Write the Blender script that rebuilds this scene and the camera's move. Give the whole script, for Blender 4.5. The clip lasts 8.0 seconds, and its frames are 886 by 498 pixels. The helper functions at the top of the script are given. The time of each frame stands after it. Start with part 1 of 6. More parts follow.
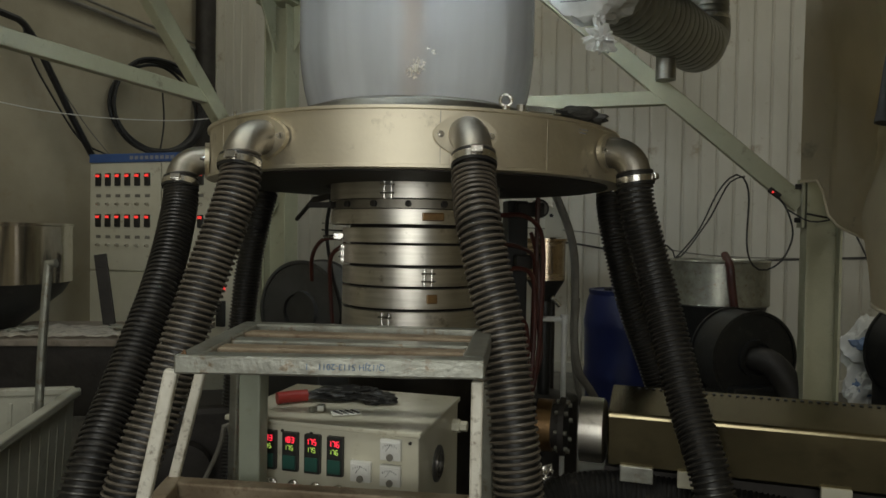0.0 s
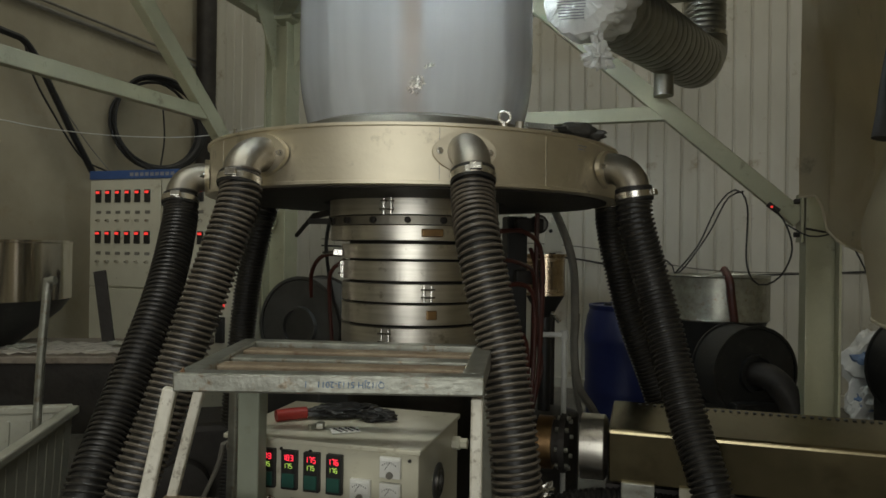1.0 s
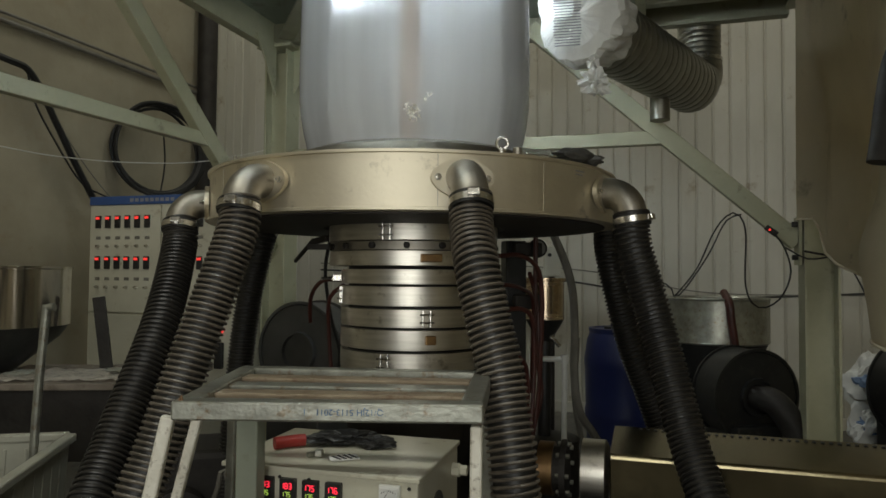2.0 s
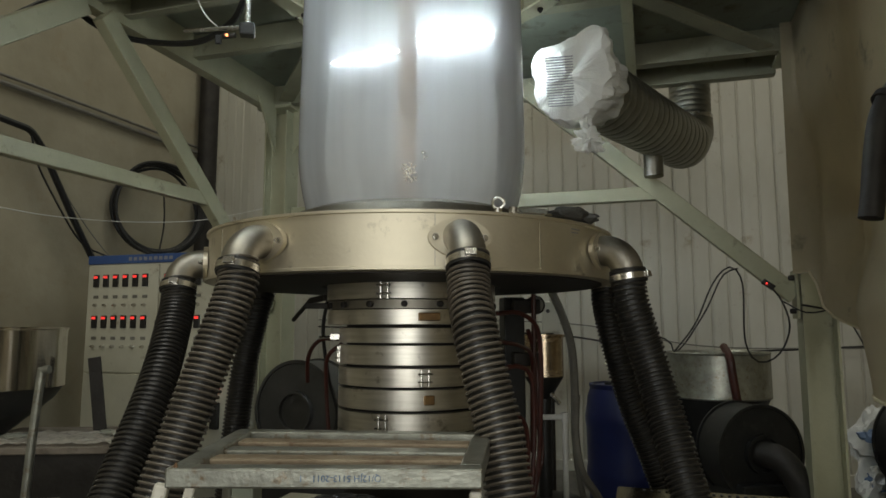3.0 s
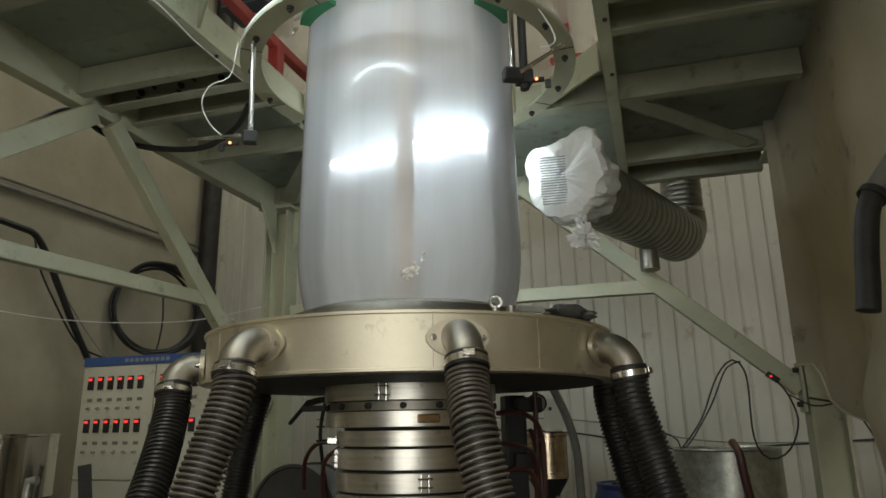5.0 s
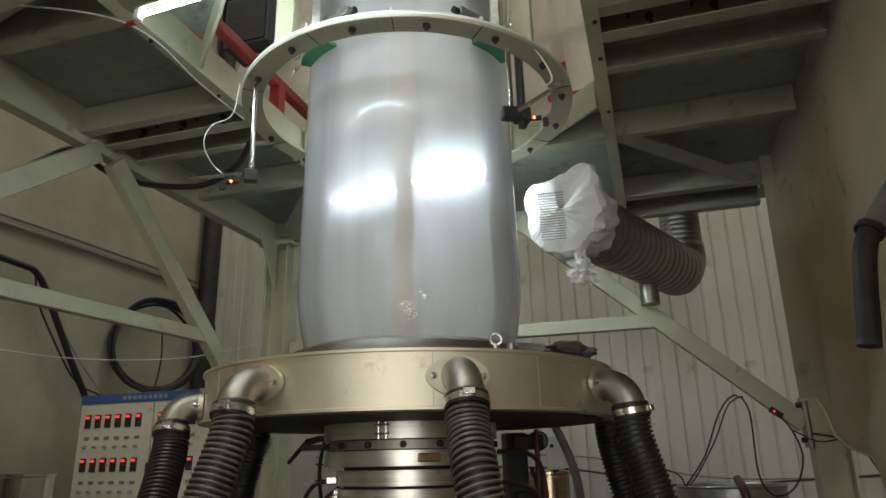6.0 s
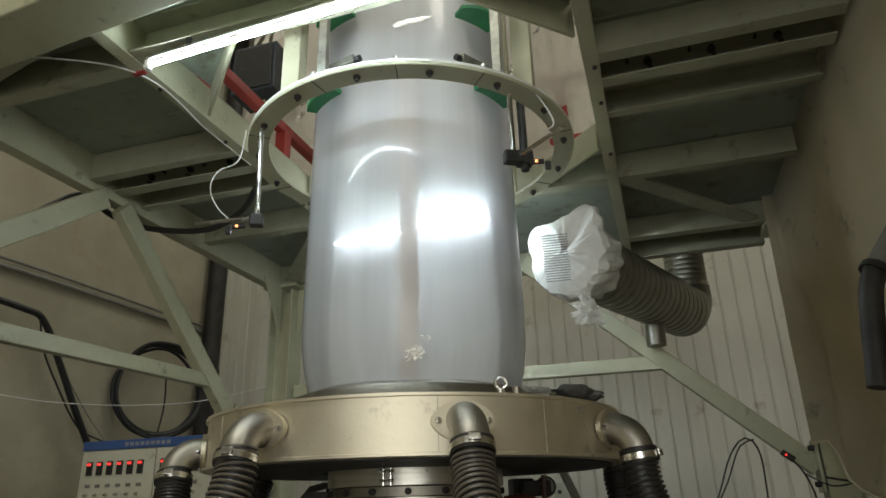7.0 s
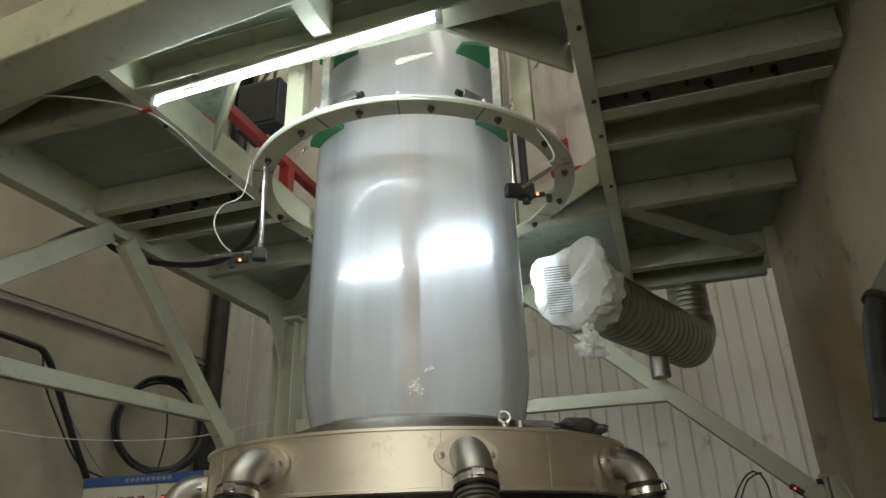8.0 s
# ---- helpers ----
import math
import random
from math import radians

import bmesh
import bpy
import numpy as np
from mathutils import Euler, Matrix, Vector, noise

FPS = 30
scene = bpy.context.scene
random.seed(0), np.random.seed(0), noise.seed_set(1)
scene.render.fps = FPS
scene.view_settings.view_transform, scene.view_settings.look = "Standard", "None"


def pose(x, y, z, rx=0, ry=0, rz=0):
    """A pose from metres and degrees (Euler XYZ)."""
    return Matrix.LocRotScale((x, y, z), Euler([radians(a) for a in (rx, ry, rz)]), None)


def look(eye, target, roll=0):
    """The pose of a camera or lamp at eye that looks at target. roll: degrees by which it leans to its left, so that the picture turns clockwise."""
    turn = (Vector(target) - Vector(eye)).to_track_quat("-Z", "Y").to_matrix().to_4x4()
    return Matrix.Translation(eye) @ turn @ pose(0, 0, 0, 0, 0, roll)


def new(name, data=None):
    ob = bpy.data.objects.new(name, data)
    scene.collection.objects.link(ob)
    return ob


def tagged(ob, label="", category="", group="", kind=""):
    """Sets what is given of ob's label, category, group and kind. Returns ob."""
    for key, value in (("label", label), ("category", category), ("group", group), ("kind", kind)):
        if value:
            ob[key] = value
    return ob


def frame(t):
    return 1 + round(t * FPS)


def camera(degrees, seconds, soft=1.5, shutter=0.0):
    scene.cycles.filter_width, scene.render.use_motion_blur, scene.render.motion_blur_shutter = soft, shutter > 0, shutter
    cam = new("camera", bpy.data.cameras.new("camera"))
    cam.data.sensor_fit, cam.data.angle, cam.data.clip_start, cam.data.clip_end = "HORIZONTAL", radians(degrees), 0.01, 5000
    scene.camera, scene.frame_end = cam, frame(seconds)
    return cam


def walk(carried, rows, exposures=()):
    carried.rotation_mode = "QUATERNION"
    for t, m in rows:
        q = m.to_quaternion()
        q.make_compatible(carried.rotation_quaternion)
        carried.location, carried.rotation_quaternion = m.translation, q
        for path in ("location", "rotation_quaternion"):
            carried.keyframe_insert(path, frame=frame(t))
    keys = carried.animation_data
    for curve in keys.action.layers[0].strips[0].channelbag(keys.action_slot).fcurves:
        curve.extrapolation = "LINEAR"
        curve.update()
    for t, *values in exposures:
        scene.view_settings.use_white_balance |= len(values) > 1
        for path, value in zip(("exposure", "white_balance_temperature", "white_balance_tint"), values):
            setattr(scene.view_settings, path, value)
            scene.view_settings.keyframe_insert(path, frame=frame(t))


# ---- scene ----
# camera: a tripod head that tilts up, its lens swinging a few centimetres
cam = camera(66.4, 8.0, soft=1.6)
PATH = [  # seconds, yaw, pitch, lean, x, y, z
    (0.0, 0.00, -1.10, -0.90, -0.002, 0.015, 1.284),
    (0.5, -0.02, -0.39, -0.78, -0.002, 0.015, 1.286),
    (1.0, -0.02, 0.18, -0.74, -0.001, 0.014, 1.287),
    (2.5, -0.11, 4.11, -0.24, 0.002, 0.004, 1.299),
    (3.0, -0.17, 6.72, 0.03, 0.003, -0.001, 1.306),
    (3.5, -0.18, 8.94, 0.29, 0.002, 0.000, 1.312),
    (4.0, -0.12, 11.42, 0.58, 0.005, -0.005, 1.318),
    (5.5, -0.02, 15.88, 1.03, 0.009, -0.016, 1.326),
    (6.0, 0.03, 17.42, 1.17, 0.010, -0.022, 1.332),
    (6.5, 0.20, 19.02, 1.30, 0.012, -0.026, 1.335),
    (7.0, 0.54, 20.91, 1.42, 0.012, -0.029, 1.336),
    (7.5, 0.67, 22.10, 1.49, 0.011, -0.032, 1.337),
    (8.0, 0.88, 23.56, 1.63, 0.014, -0.039, 1.338)]
EXPOSURES = [(0.0, -0.13), (1.2, -0.11), (2.5, -0.05), (4.0, 0.07), (8.0, 0.16)]
walk(cam, [(t, pose(x, y, z, 90 + p, r, w)) for t, w, p, r, x, y, z in PATH], EXPOSURES)

# ---- layout: the machine's axis and the platform's own directions ----
AX = Vector((-0.105, 2.5, 0.0))
TURN = -17.2
HALL = pose(AX.x, AX.y, 0, 0, 0, TURN)


def L(u, v, z):
    """A place in the hall's own directions, from the machine's axis."""
    return HALL @ Vector((u, v, z))


# ---- world and large lights ----
world = bpy.data.worlds.new("world")
scene.world = world
world.use_nodes = True
world.node_tree.nodes["Background"].inputs["Color"].default_value = (0.75, 0.85, 1.0, 1)
world.node_tree.nodes["Background"].inputs["Strength"].default_value = 0.4


def area_lamp(name, place, target, sx, sy, watts, colour):
    data = bpy.data.lights.new(name, "AREA")
    data.shape, data.size, data.size_y, data.energy, data.color = "RECTANGLE", sx, sy, watts, colour
    ob = new(name, data)
    ob.matrix_basis = look(place, target)
    return ob


# daylight through a gate assumed behind, and high lamps added to brighten the hall
area_lamp("gate_light", L(1.6, -6.9, 2.2), L(0.4, 0, 1.6), 3.4, 3.2, 118, (0.98, 0.97, 0.87))
for lu, lv, lw in ((-0.8, -3.2, 74), (2.7, -2.7, 64), (-2.3, 0.2, 10), (1.9, 3.3, 13), (-1.0, 2.7, 30)):
    area_lamp("added_hall_light", L(lu, lv, 6.3), L(lu, lv, 0), 1.8, 0.6, lw, (0.98, 0.98, 0.86))


# ---- materials ----
def mat(name, c1, c2=None, scale=6.0, rough=0.6, metal=0.0, bump=0.0, bscale=60.0, stretch=(1, 1, 1), rvar=0.12, dirt=None, dirt_amount=0.0, island=0.0):
    m = bpy.data.materials.new(name)
    m.use_nodes = True
    nt = m.node_tree
    bsdf = nt.nodes["Principled BSDF"]
    bsdf.inputs["Metallic"].default_value = metal
    c2 = c2 or tuple(c * 0.8 for c in c1)
    tc = nt.nodes.new("ShaderNodeTexCoord")
    mp = nt.nodes.new("ShaderNodeMapping")
    mp.inputs["Scale"].default_value = stretch
    nt.links.new(tc.outputs["Object"], mp.inputs["Vector"])
    big = nt.nodes.new("ShaderNodeTexNoise")
    big.inputs["Scale"].default_value, big.inputs["Detail"].default_value, big.inputs["Roughness"].default_value = scale, 6, 0.62
    nt.links.new(mp.outputs["Vector"], big.inputs["Vector"])
    ramp = nt.nodes.new("ShaderNodeValToRGB")
    ramp.color_ramp.elements[0].position, ramp.color_ramp.elements[1].position = 0.32, 0.68
    ramp.color_ramp.elements[0].color, ramp.color_ramp.elements[1].color = (*c2, 1), (*c1, 1)
    nt.links.new(big.outputs["Fac"], ramp.inputs["Fac"])
    colour = ramp.outputs["Color"]
    fine = nt.nodes.new("ShaderNodeTexNoise")
    fine.inputs["Scale"].default_value, fine.inputs["Detail"].default_value = bscale, 4
    nt.links.new(mp.outputs["Vector"], fine.inputs["Vector"])
    if dirt:
        spots = nt.nodes.new("ShaderNodeTexNoise")
        spots.inputs["Scale"].default_value, spots.inputs["Detail"].default_value, spots.inputs["Roughness"].default_value = scale * 2.3, 8, 0.7
        nt.links.new(tc.outputs["Object"], spots.inputs["Vector"])
        cut = nt.nodes.new("ShaderNodeValToRGB")
        cut.color_ramp.elements[0].position, cut.color_ramp.elements[1].position = 0.62 - 0.2 * dirt_amount, 0.72
        nt.links.new(spots.outputs["Fac"], cut.inputs["Fac"])
        mix = nt.nodes.new("ShaderNodeMix")
        mix.data_type = "RGBA"
        nt.links.new(cut.outputs["Color"], mix.inputs["Factor"])
        nt.links.new(colour, mix.inputs["A"])
        mix.inputs["B"].default_value = (*dirt, 1)
        colour = mix.outputs["Result"]
    if island:
        info = nt.nodes.new("ShaderNodeObjectInfo")
        hsv = nt.nodes.new("ShaderNodeHueSaturation")
        rng = nt.nodes.new("ShaderNodeMapRange")
        rng.inputs["To Min"].default_value, rng.inputs["To Max"].default_value = 1 - island, 1 + island
        nt.links.new(info.outputs["Random"], rng.inputs["Value"])
        nt.links.new(rng.outputs["Result"], hsv.inputs["Value"])
        nt.links.new(colour, hsv.inputs["Color"])
        colour = hsv.outputs["Color"]
    nt.links.new(colour, bsdf.inputs["Base Color"])
    rr = nt.nodes.new("ShaderNodeMapRange")
    rr.inputs["To Min"].default_value, rr.inputs["To Max"].default_value = max(0.03, rough - rvar), min(1, rough + rvar)
    nt.links.new(big.outputs["Fac"], rr.inputs["Value"])
    nt.links.new(rr.outputs["Result"], bsdf.inputs["Roughness"])
    if bump:
        bp = nt.nodes.new("ShaderNodeBump")
        bp.inputs["Strength"].default_value, bp.inputs["Distance"].default_value = bump, 0.01
        nt.links.new(fine.outputs["Fac"], bp.inputs["Height"])
        nt.links.new(bp.outputs["Normal"], bsdf.inputs["Normal"])
    return m


def glow(name, colour, strength):
    m = bpy.data.materials.new(name)
    m.use_nodes = True
    nt = m.node_tree
    bsdf = nt.nodes["Principled BSDF"]
    bsdf.inputs["Base Color"].default_value = (*[0.5 * c for c in colour], 1)
    bsdf.inputs["Emission Color"].default_value, bsdf.inputs["Emission Strength"].default_value = (*colour, 1), strength
    return m


def film_material(name, tint, clear, spread, gloss):
    """Hazy plastic film: part clear, part light-spreading, thin gloss."""
    m = bpy.data.materials.new(name)
    m.use_nodes = True
    nt = m.node_tree
    out = nt.nodes["Material Output"]
    nt.nodes.remove(nt.nodes["Principled BSDF"])
    clean = nt.nodes.new("ShaderNodeBsdfTransparent")
    clean.inputs["Color"].default_value = (0.95, 0.96, 0.98, 1)
    through_light = nt.nodes.new("ShaderNodeBsdfTranslucent")
    through_light.inputs["Color"].default_value = (*tint, 1)
    back_light = nt.nodes.new("ShaderNodeBsdfDiffuse")
    back_light.inputs["Color"].default_value = (*tint, 1)
    haze = nt.nodes.new("ShaderNodeBsdfRefraction")
    haze.inputs["IOR"].default_value, haze.inputs["Roughness"].default_value = 1.13, 0.95
    haze.inputs["Color"].default_value = (0.97, 0.98, 1.0, 1)
    shine = nt.nodes.new("ShaderNodeBsdfGlossy")
    shine.inputs["Roughness"].default_value = 0.035
    tc = nt.nodes.new("ShaderNodeTexCoord")
    mp = nt.nodes.new("ShaderNodeMapping")
    mp.inputs["Scale"].default_value = (9, 9, 0.25)
    ns = nt.nodes.new("ShaderNodeTexNoise")
    ns.inputs["Scale"].default_value, ns.inputs["Detail"].default_value = 1.0, 3
    nt.links.new(tc.outputs["Object"], mp.inputs["Vector"])
    nt.links.new(mp.outputs["Vector"], ns.inputs["Vector"])
    rng = nt.nodes.new("ShaderNodeMapRange")
    rng.inputs["From Min"].default_value, rng.inputs["From Max"].default_value = 0.3, 0.7
    rng.inputs["To Min"].default_value, rng.inputs["To Max"].default_value = clear * 0.75, clear * 1.25
    nt.links.new(ns.outputs["Fac"], rng.inputs["Value"])

    def blend(a, b, f):
        mx = nt.nodes.new("ShaderNodeMixShader")
        if isinstance(f, float):
            mx.inputs[0].default_value = f
        else:
            nt.links.new(f, mx.inputs[0])
        nt.links.new(a, mx.inputs[1]), nt.links.new(b, mx.inputs[2])
        return mx.outputs[0]
    body = blend(through_light.outputs[0], back_light.outputs[0], 0.58)
    body = blend(body, haze.outputs[0], spread)
    body = blend(body, clean.outputs[0], rng.outputs["Result"])
    fr = nt.nodes.new("ShaderNodeFresnel")
    fr.inputs["IOR"].default_value = 1.0 + gloss
    nt.links.new(blend(body, shine.outputs[0], fr.outputs[0]), out.inputs["Surface"])
    return m


STEEL = mat("brushed_stainless", (0.80, 0.74, 0.60), (0.66, 0.60, 0.48), 3, 0.52, 1.0, 0.06, 90, (1, 1, 1), 0.09, (0.33, 0.29, 0.22), 0.25)
STEEL_DIE = mat("turned_steel", (0.76, 0.73, 0.67), (0.58, 0.55, 0.49), 5, 0.36, 1.0, 0.05, 40, (1, 1, 14), 0.07, (0.25, 0.22, 0.18), 0.2)
CAST = mat("cast_aluminium", (0.42, 0.39, 0.34), (0.30, 0.28, 0.24), 14, 0.46, 1.0, 0.12, 120)
CLAMP = mat("clamp_steel", (0.72, 0.7, 0.66), (0.5, 0.48, 0.45), 20, 0.25, 1.0, 0.05, 80)
GALV = mat("galvanised_steel", (0.42, 0.425, 0.375), (0.26, 0.26, 0.225), 16, 0.36, 0.8, 0.12, 70, (1, 1, 1), 0.12, (0.2, 0.13, 0.07), 0.35)
GREEN = mat("grey_green_paint", (0.44, 0.43, 0.295), (0.36, 0.35, 0.235), 4, 0.5, 0.0, 0.1, 45, (1, 1, 1), 0.1, (0.2, 0.19, 0.13), 0.12)
# the platform's green again, darkened to carry the shade under the deck
JOIST = mat("shaded_green_paint", (0.34, 0.335, 0.24), (0.26, 0.255, 0.18), 4, 0.55, 0.0, 0.1, 45, (1, 1, 1), 0.1, (0.16, 0.15, 0.10), 0.2)
DECK = mat("grey_green_deck", (0.30, 0.33, 0.27), (0.22, 0.24, 0.19), 3, 0.55, 0.0, 0.12, 30, (1, 1, 1), 0.1, (0.13, 0.12, 0.08), 0.3)
PLASTER = mat("stained_plaster", (0.38, 0.345, 0.255), (0.28, 0.25, 0.18), 1.4, 0.85, 0.0, 0.25, 18, (1, 1, 1), 0.06, (0.3, 0.25, 0.17), 0.25)
PANEL = mat("white_panel_paint", (0.64, 0.62, 0.545), (0.50, 0.48, 0.41), 1.8, 0.42, 0.0, 0.08, 25, (1, 1, 0.35), 0.1, (0.35, 0.29, 0.2), 0.1, 0.05)
RUBBER = mat("black_hose_rubber", (0.016, 0.0155, 0.015), (0.009, 0.009, 0.0085), 12, 0.48, 0.0, 0.1, 60, (1, 1, 1), 0.1, (0.06, 0.05, 0.04), 0.2)
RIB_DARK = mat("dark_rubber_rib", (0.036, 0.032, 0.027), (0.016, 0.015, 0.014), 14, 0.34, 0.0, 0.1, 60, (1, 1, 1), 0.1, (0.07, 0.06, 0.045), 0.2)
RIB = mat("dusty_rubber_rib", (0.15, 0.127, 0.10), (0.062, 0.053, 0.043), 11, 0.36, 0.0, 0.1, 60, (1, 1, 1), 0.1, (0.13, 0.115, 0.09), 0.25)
BLACK = mat("black_paint", (0.022, 0.022, 0.021), (0.012, 0.012, 0.012), 9, 0.45, 0.0, 0.08, 60, (1, 1, 1), 0.1, (0.05, 0.045, 0.04), 0.2)
SOOT = mat("sooty_steel", (0.05, 0.045, 0.04), (0.025, 0.022, 0.02), 9, 0.6, 0.4, 0.2, 50)
CREAM = mat("cream_enamel", (0.60, 0.58, 0.47), (0.52, 0.5, 0.4), 3, 0.38, 0.0, 0.05, 60, (1, 1, 1), 0.08, (0.3, 0.25, 0.17), 0.1)
BLUE = mat("blue_enamel", (0.05, 0.11, 0.30), (0.04, 0.085, 0.24), 6, 0.4)
DRUM = mat("blue_plastic", (0.011, 0.019, 0.088), (0.008, 0.013, 0.065), 5, 0.38, 0.0, 0.06, 30)
CONCRETE = mat("oily_concrete", (0.16, 0.15, 0.13), (0.08, 0.075, 0.065), 2.2, 0.7, 0.0, 0.2, 25, (1, 1, 1), 0.15, (0.03, 0.028, 0.025), 0.5)
RED = mat("red_paint", (0.36, 0.032, 0.024), (0.24, 0.022, 0.018), 6, 0.45)
GREENPLASTIC = mat("green_plastic", (0.02, 0.26, 0.09), (0.015, 0.19, 0.065), 10, 0.45)
WHITE = mat("white_plastic", (0.75, 0.75, 0.72), (0.62, 0.62, 0.58), 8, 0.5)
SACK = mat("white_woven_sack", (0.78, 0.78, 0.75), (0.66, 0.66, 0.64), 9, 0.55, 0.0, 0.3, 220)
INK = mat("grey_ink", (0.22, 0.22, 0.25), (0.3, 0.3, 0.32), 40, 0.7)
BLUEINK = mat("blue_ink", (0.07, 0.13, 0.26), (0.12, 0.2, 0.33), 30, 0.6)
DUCTM = mat("spiral_duct_foil", (0.34, 0.33, 0.28), (0.22, 0.21, 0.175), 7, 0.42, 0.85, 0.1, 60, (1, 1, 1), 0.1, (0.2, 0.17, 0.12), 0.2)
COPPER = mat("red_brown_hose", (0.085, 0.024, 0.017), (0.05, 0.014, 0.011), 12, 0.45)
GREYHOSE = mat("grey_cable", (0.22, 0.21, 0.18), (0.15, 0.14, 0.12), 12, 0.5)
WOOD = mat("worn_board", (0.30, 0.26, 0.215), (0.15, 0.12, 0.09), 5, 0.6, 0.0, 0.2, 30, (1, 6, 1), 0.1, (0.06, 0.05, 0.04), 0.4)
CRATE = mat("grey_crate_plastic", (0.40, 0.395, 0.33), (0.29, 0.285, 0.235), 5, 0.45, 0.0, 0.06, 40, (1, 1, 1), 0.1, (0.2, 0.18, 0.13), 0.25)
BARREL = mat("yellowish_stainless", (0.37, 0.32, 0.20), (0.20, 0.17, 0.105), 2.5, 0.24, 1.0, 0.05, 50, (1, 1, 1), 0.1, (0.2, 0.16, 0.1), 0.3)
BRASS = mat("brass_band", (0.42, 0.27, 0.12), (0.25, 0.15, 0.08), 14, 0.4, 1.0)
GREYPAINT = mat("grey_paint", (0.075, 0.073, 0.067), (0.045, 0.044, 0.04), 6, 0.5)
TUBE = glow("lit_tube", (0.78, 0.93, 1.0), 58.0)
TUBE_STRONG = glow("strong_lit_tube", (0.80, 0.93, 1.0), 150.0)
LED_RED = glow("red_digits", (1.0, 0.03, 0.06), 1.7)
LED_GREEN = glow("green_digits", (0.5, 0.75, 0.12), 0.7)
LAMP_RED = glow("red_lamp", (1.0, 0.05, 0.04), 1.0)
FILM = film_material("hazy_film", (0.96, 0.975, 1.0), 0.31, 0.20, 0.28)
TARP = mat("grimy_plastic_sheet", (0.66, 0.58, 0.42), (0.52, 0.455, 0.32), 1.6, 0.55, 0.0, 0.12, 14, (1, 1, 0.6), 0.1, (0.22, 0.19, 0.13), 0.15)
SHEET = film_material("crumpled_clear_sheet", (0.68, 0.62, 0.53), 0.06, 0.05, 0.14)

KEYPAD = mat("dark_green_keys", (0.02, 0.09, 0.07), (0.015, 0.06, 0.05), 10, 0.4)
LEGS = mat("cream_painted_tube", (0.80, 0.78, 0.70), (0.60, 0.57, 0.49), 22, 0.45, 0.1, 0.1, 60, (1, 1, 1), 0.1, (0.15, 0.11, 0.07), 0.35)
RUSTY = mat("rusty_tube", (0.34, 0.28, 0.2), (0.2, 0.15, 0.1), 12, 0.55, 0.4, 0.15, 60, (1, 1, 1), 0.1, (0.12, 0.06, 0.03), 0.5)


# ---- mesh helpers ----
def thing(name, base, label, category, group="", kind="", turn=0.0):
    ob = new(name)
    ob.matrix_basis = pose(base[0], base[1], base[2], 0, 0, turn)
    return tagged(ob, label, category, group, kind)


def world_of(ob):
    m = ob.matrix_basis.copy()
    while ob.parent:
        ob = ob.parent
        m = ob.matrix_basis @ m
    return m


def part(name, bm, material, parent, label="", smooth=False):
    """Links a bmesh, drawn in world places, as one mesh under its parent."""
    me = bpy.data.meshes.new(name)
    bmesh.ops.recalc_face_normals(bm, faces=bm.faces)
    bm.transform(world_of(parent).inverted() if parent else Matrix())
    for f in bm.faces:
        f.smooth = smooth
    bm.to_mesh(me)
    bm.free()
    me.materials.append(material)
    if smooth:
        me.set_sharp_from_angle(angle=radians(28))
    ob = new(name, me)
    ob.parent = parent
    return tagged(ob, label)


def box(bm, m, sx, sy, sz, bevel=0.0):
    """A box of that size, centred on the pose m."""
    r = bmesh.ops.create_cube(bm, size=1.0, matrix=m @ Matrix.Diagonal((sx, sy, sz, 1)))
    if bevel:
        edges = list({e for v in r["verts"] for e in v.link_edges})
        bmesh.ops.bevel(bm, geom=edges, offset=bevel, segments=2, affect="EDGES", profile=0.5)


def at(x, y, z, rz=0.0, rx=0.0, ry=0.0):
    return pose(x, y, z, rx, ry, rz)


def inhall(u, v, z, rz=0.0, rx=0.0, ry=0.0):
    return HALL @ pose(u, v, z, rx, ry, rz)


def along(a, b, up=(0, 0, 1)):
    """The pose at the middle of a-b whose x runs from a to b and whose z is nearest to up."""
    a, b = Vector(a), Vector(b)
    x = (b - a).normalized()
    y = Vector(up).cross(x)
    if y.length < 1e-4:
        y = Vector((0, 1, 0)).cross(x)
    y.normalize()
    z = x.cross(y)
    m = Matrix((x, y, z)).transposed().to_4x4()
    return Matrix.Translation((a + b) / 2) @ m, (b - a).length


def bar(bm, a, b, w, h, up=(0, 0, 1), bevel=0.0):
    m, n = along(a, b, up)
    box(bm, m, n, w, h, bevel)


def profile_bar(bm, a, b, outline, up):
    """A bar of one closed outline (y, z) from a to b."""
    m, n = along(a, b, up)
    ends = [[bm.verts.new(m @ Vector((x, y, z))) for y, z in outline] for x in (-n / 2, n / 2)]
    k = len(outline)
    for i in range(k):
        bm.faces.new((ends[0][i], ends[0][(i + 1) % k], ends[1][(i + 1) % k], ends[1][i]))
    bm.faces.new(ends[0]), bm.faces.new(ends[1])


def hbeam(bm, a, b, w, h, t=0.01, up=(0, 0, 1)):
    """An H section."""
    y, z, q = w / 2, h / 2, t / 2
    profile_bar(bm, a, b, [(-y, -z), (y, -z), (y, -z + t), (q, -z + t), (q, z - t), (y, z - t), (y, z), (-y, z), (-y, z - t), (-q, z - t), (-q, -z + t), (-y, -z + t)], up)


def channel(bm, a, b, w, h, t=0.007, up=(0, 0, 1)):
    """A C section, open to its y."""
    y, z = w / 2, h / 2
    profile_bar(bm, a, b, [(-y, -z), (y, -z), (y, -z + t), (-y + t, -z + t), (-y + t, z - t), (y, z - t), (y, z), (-y, z)], up)


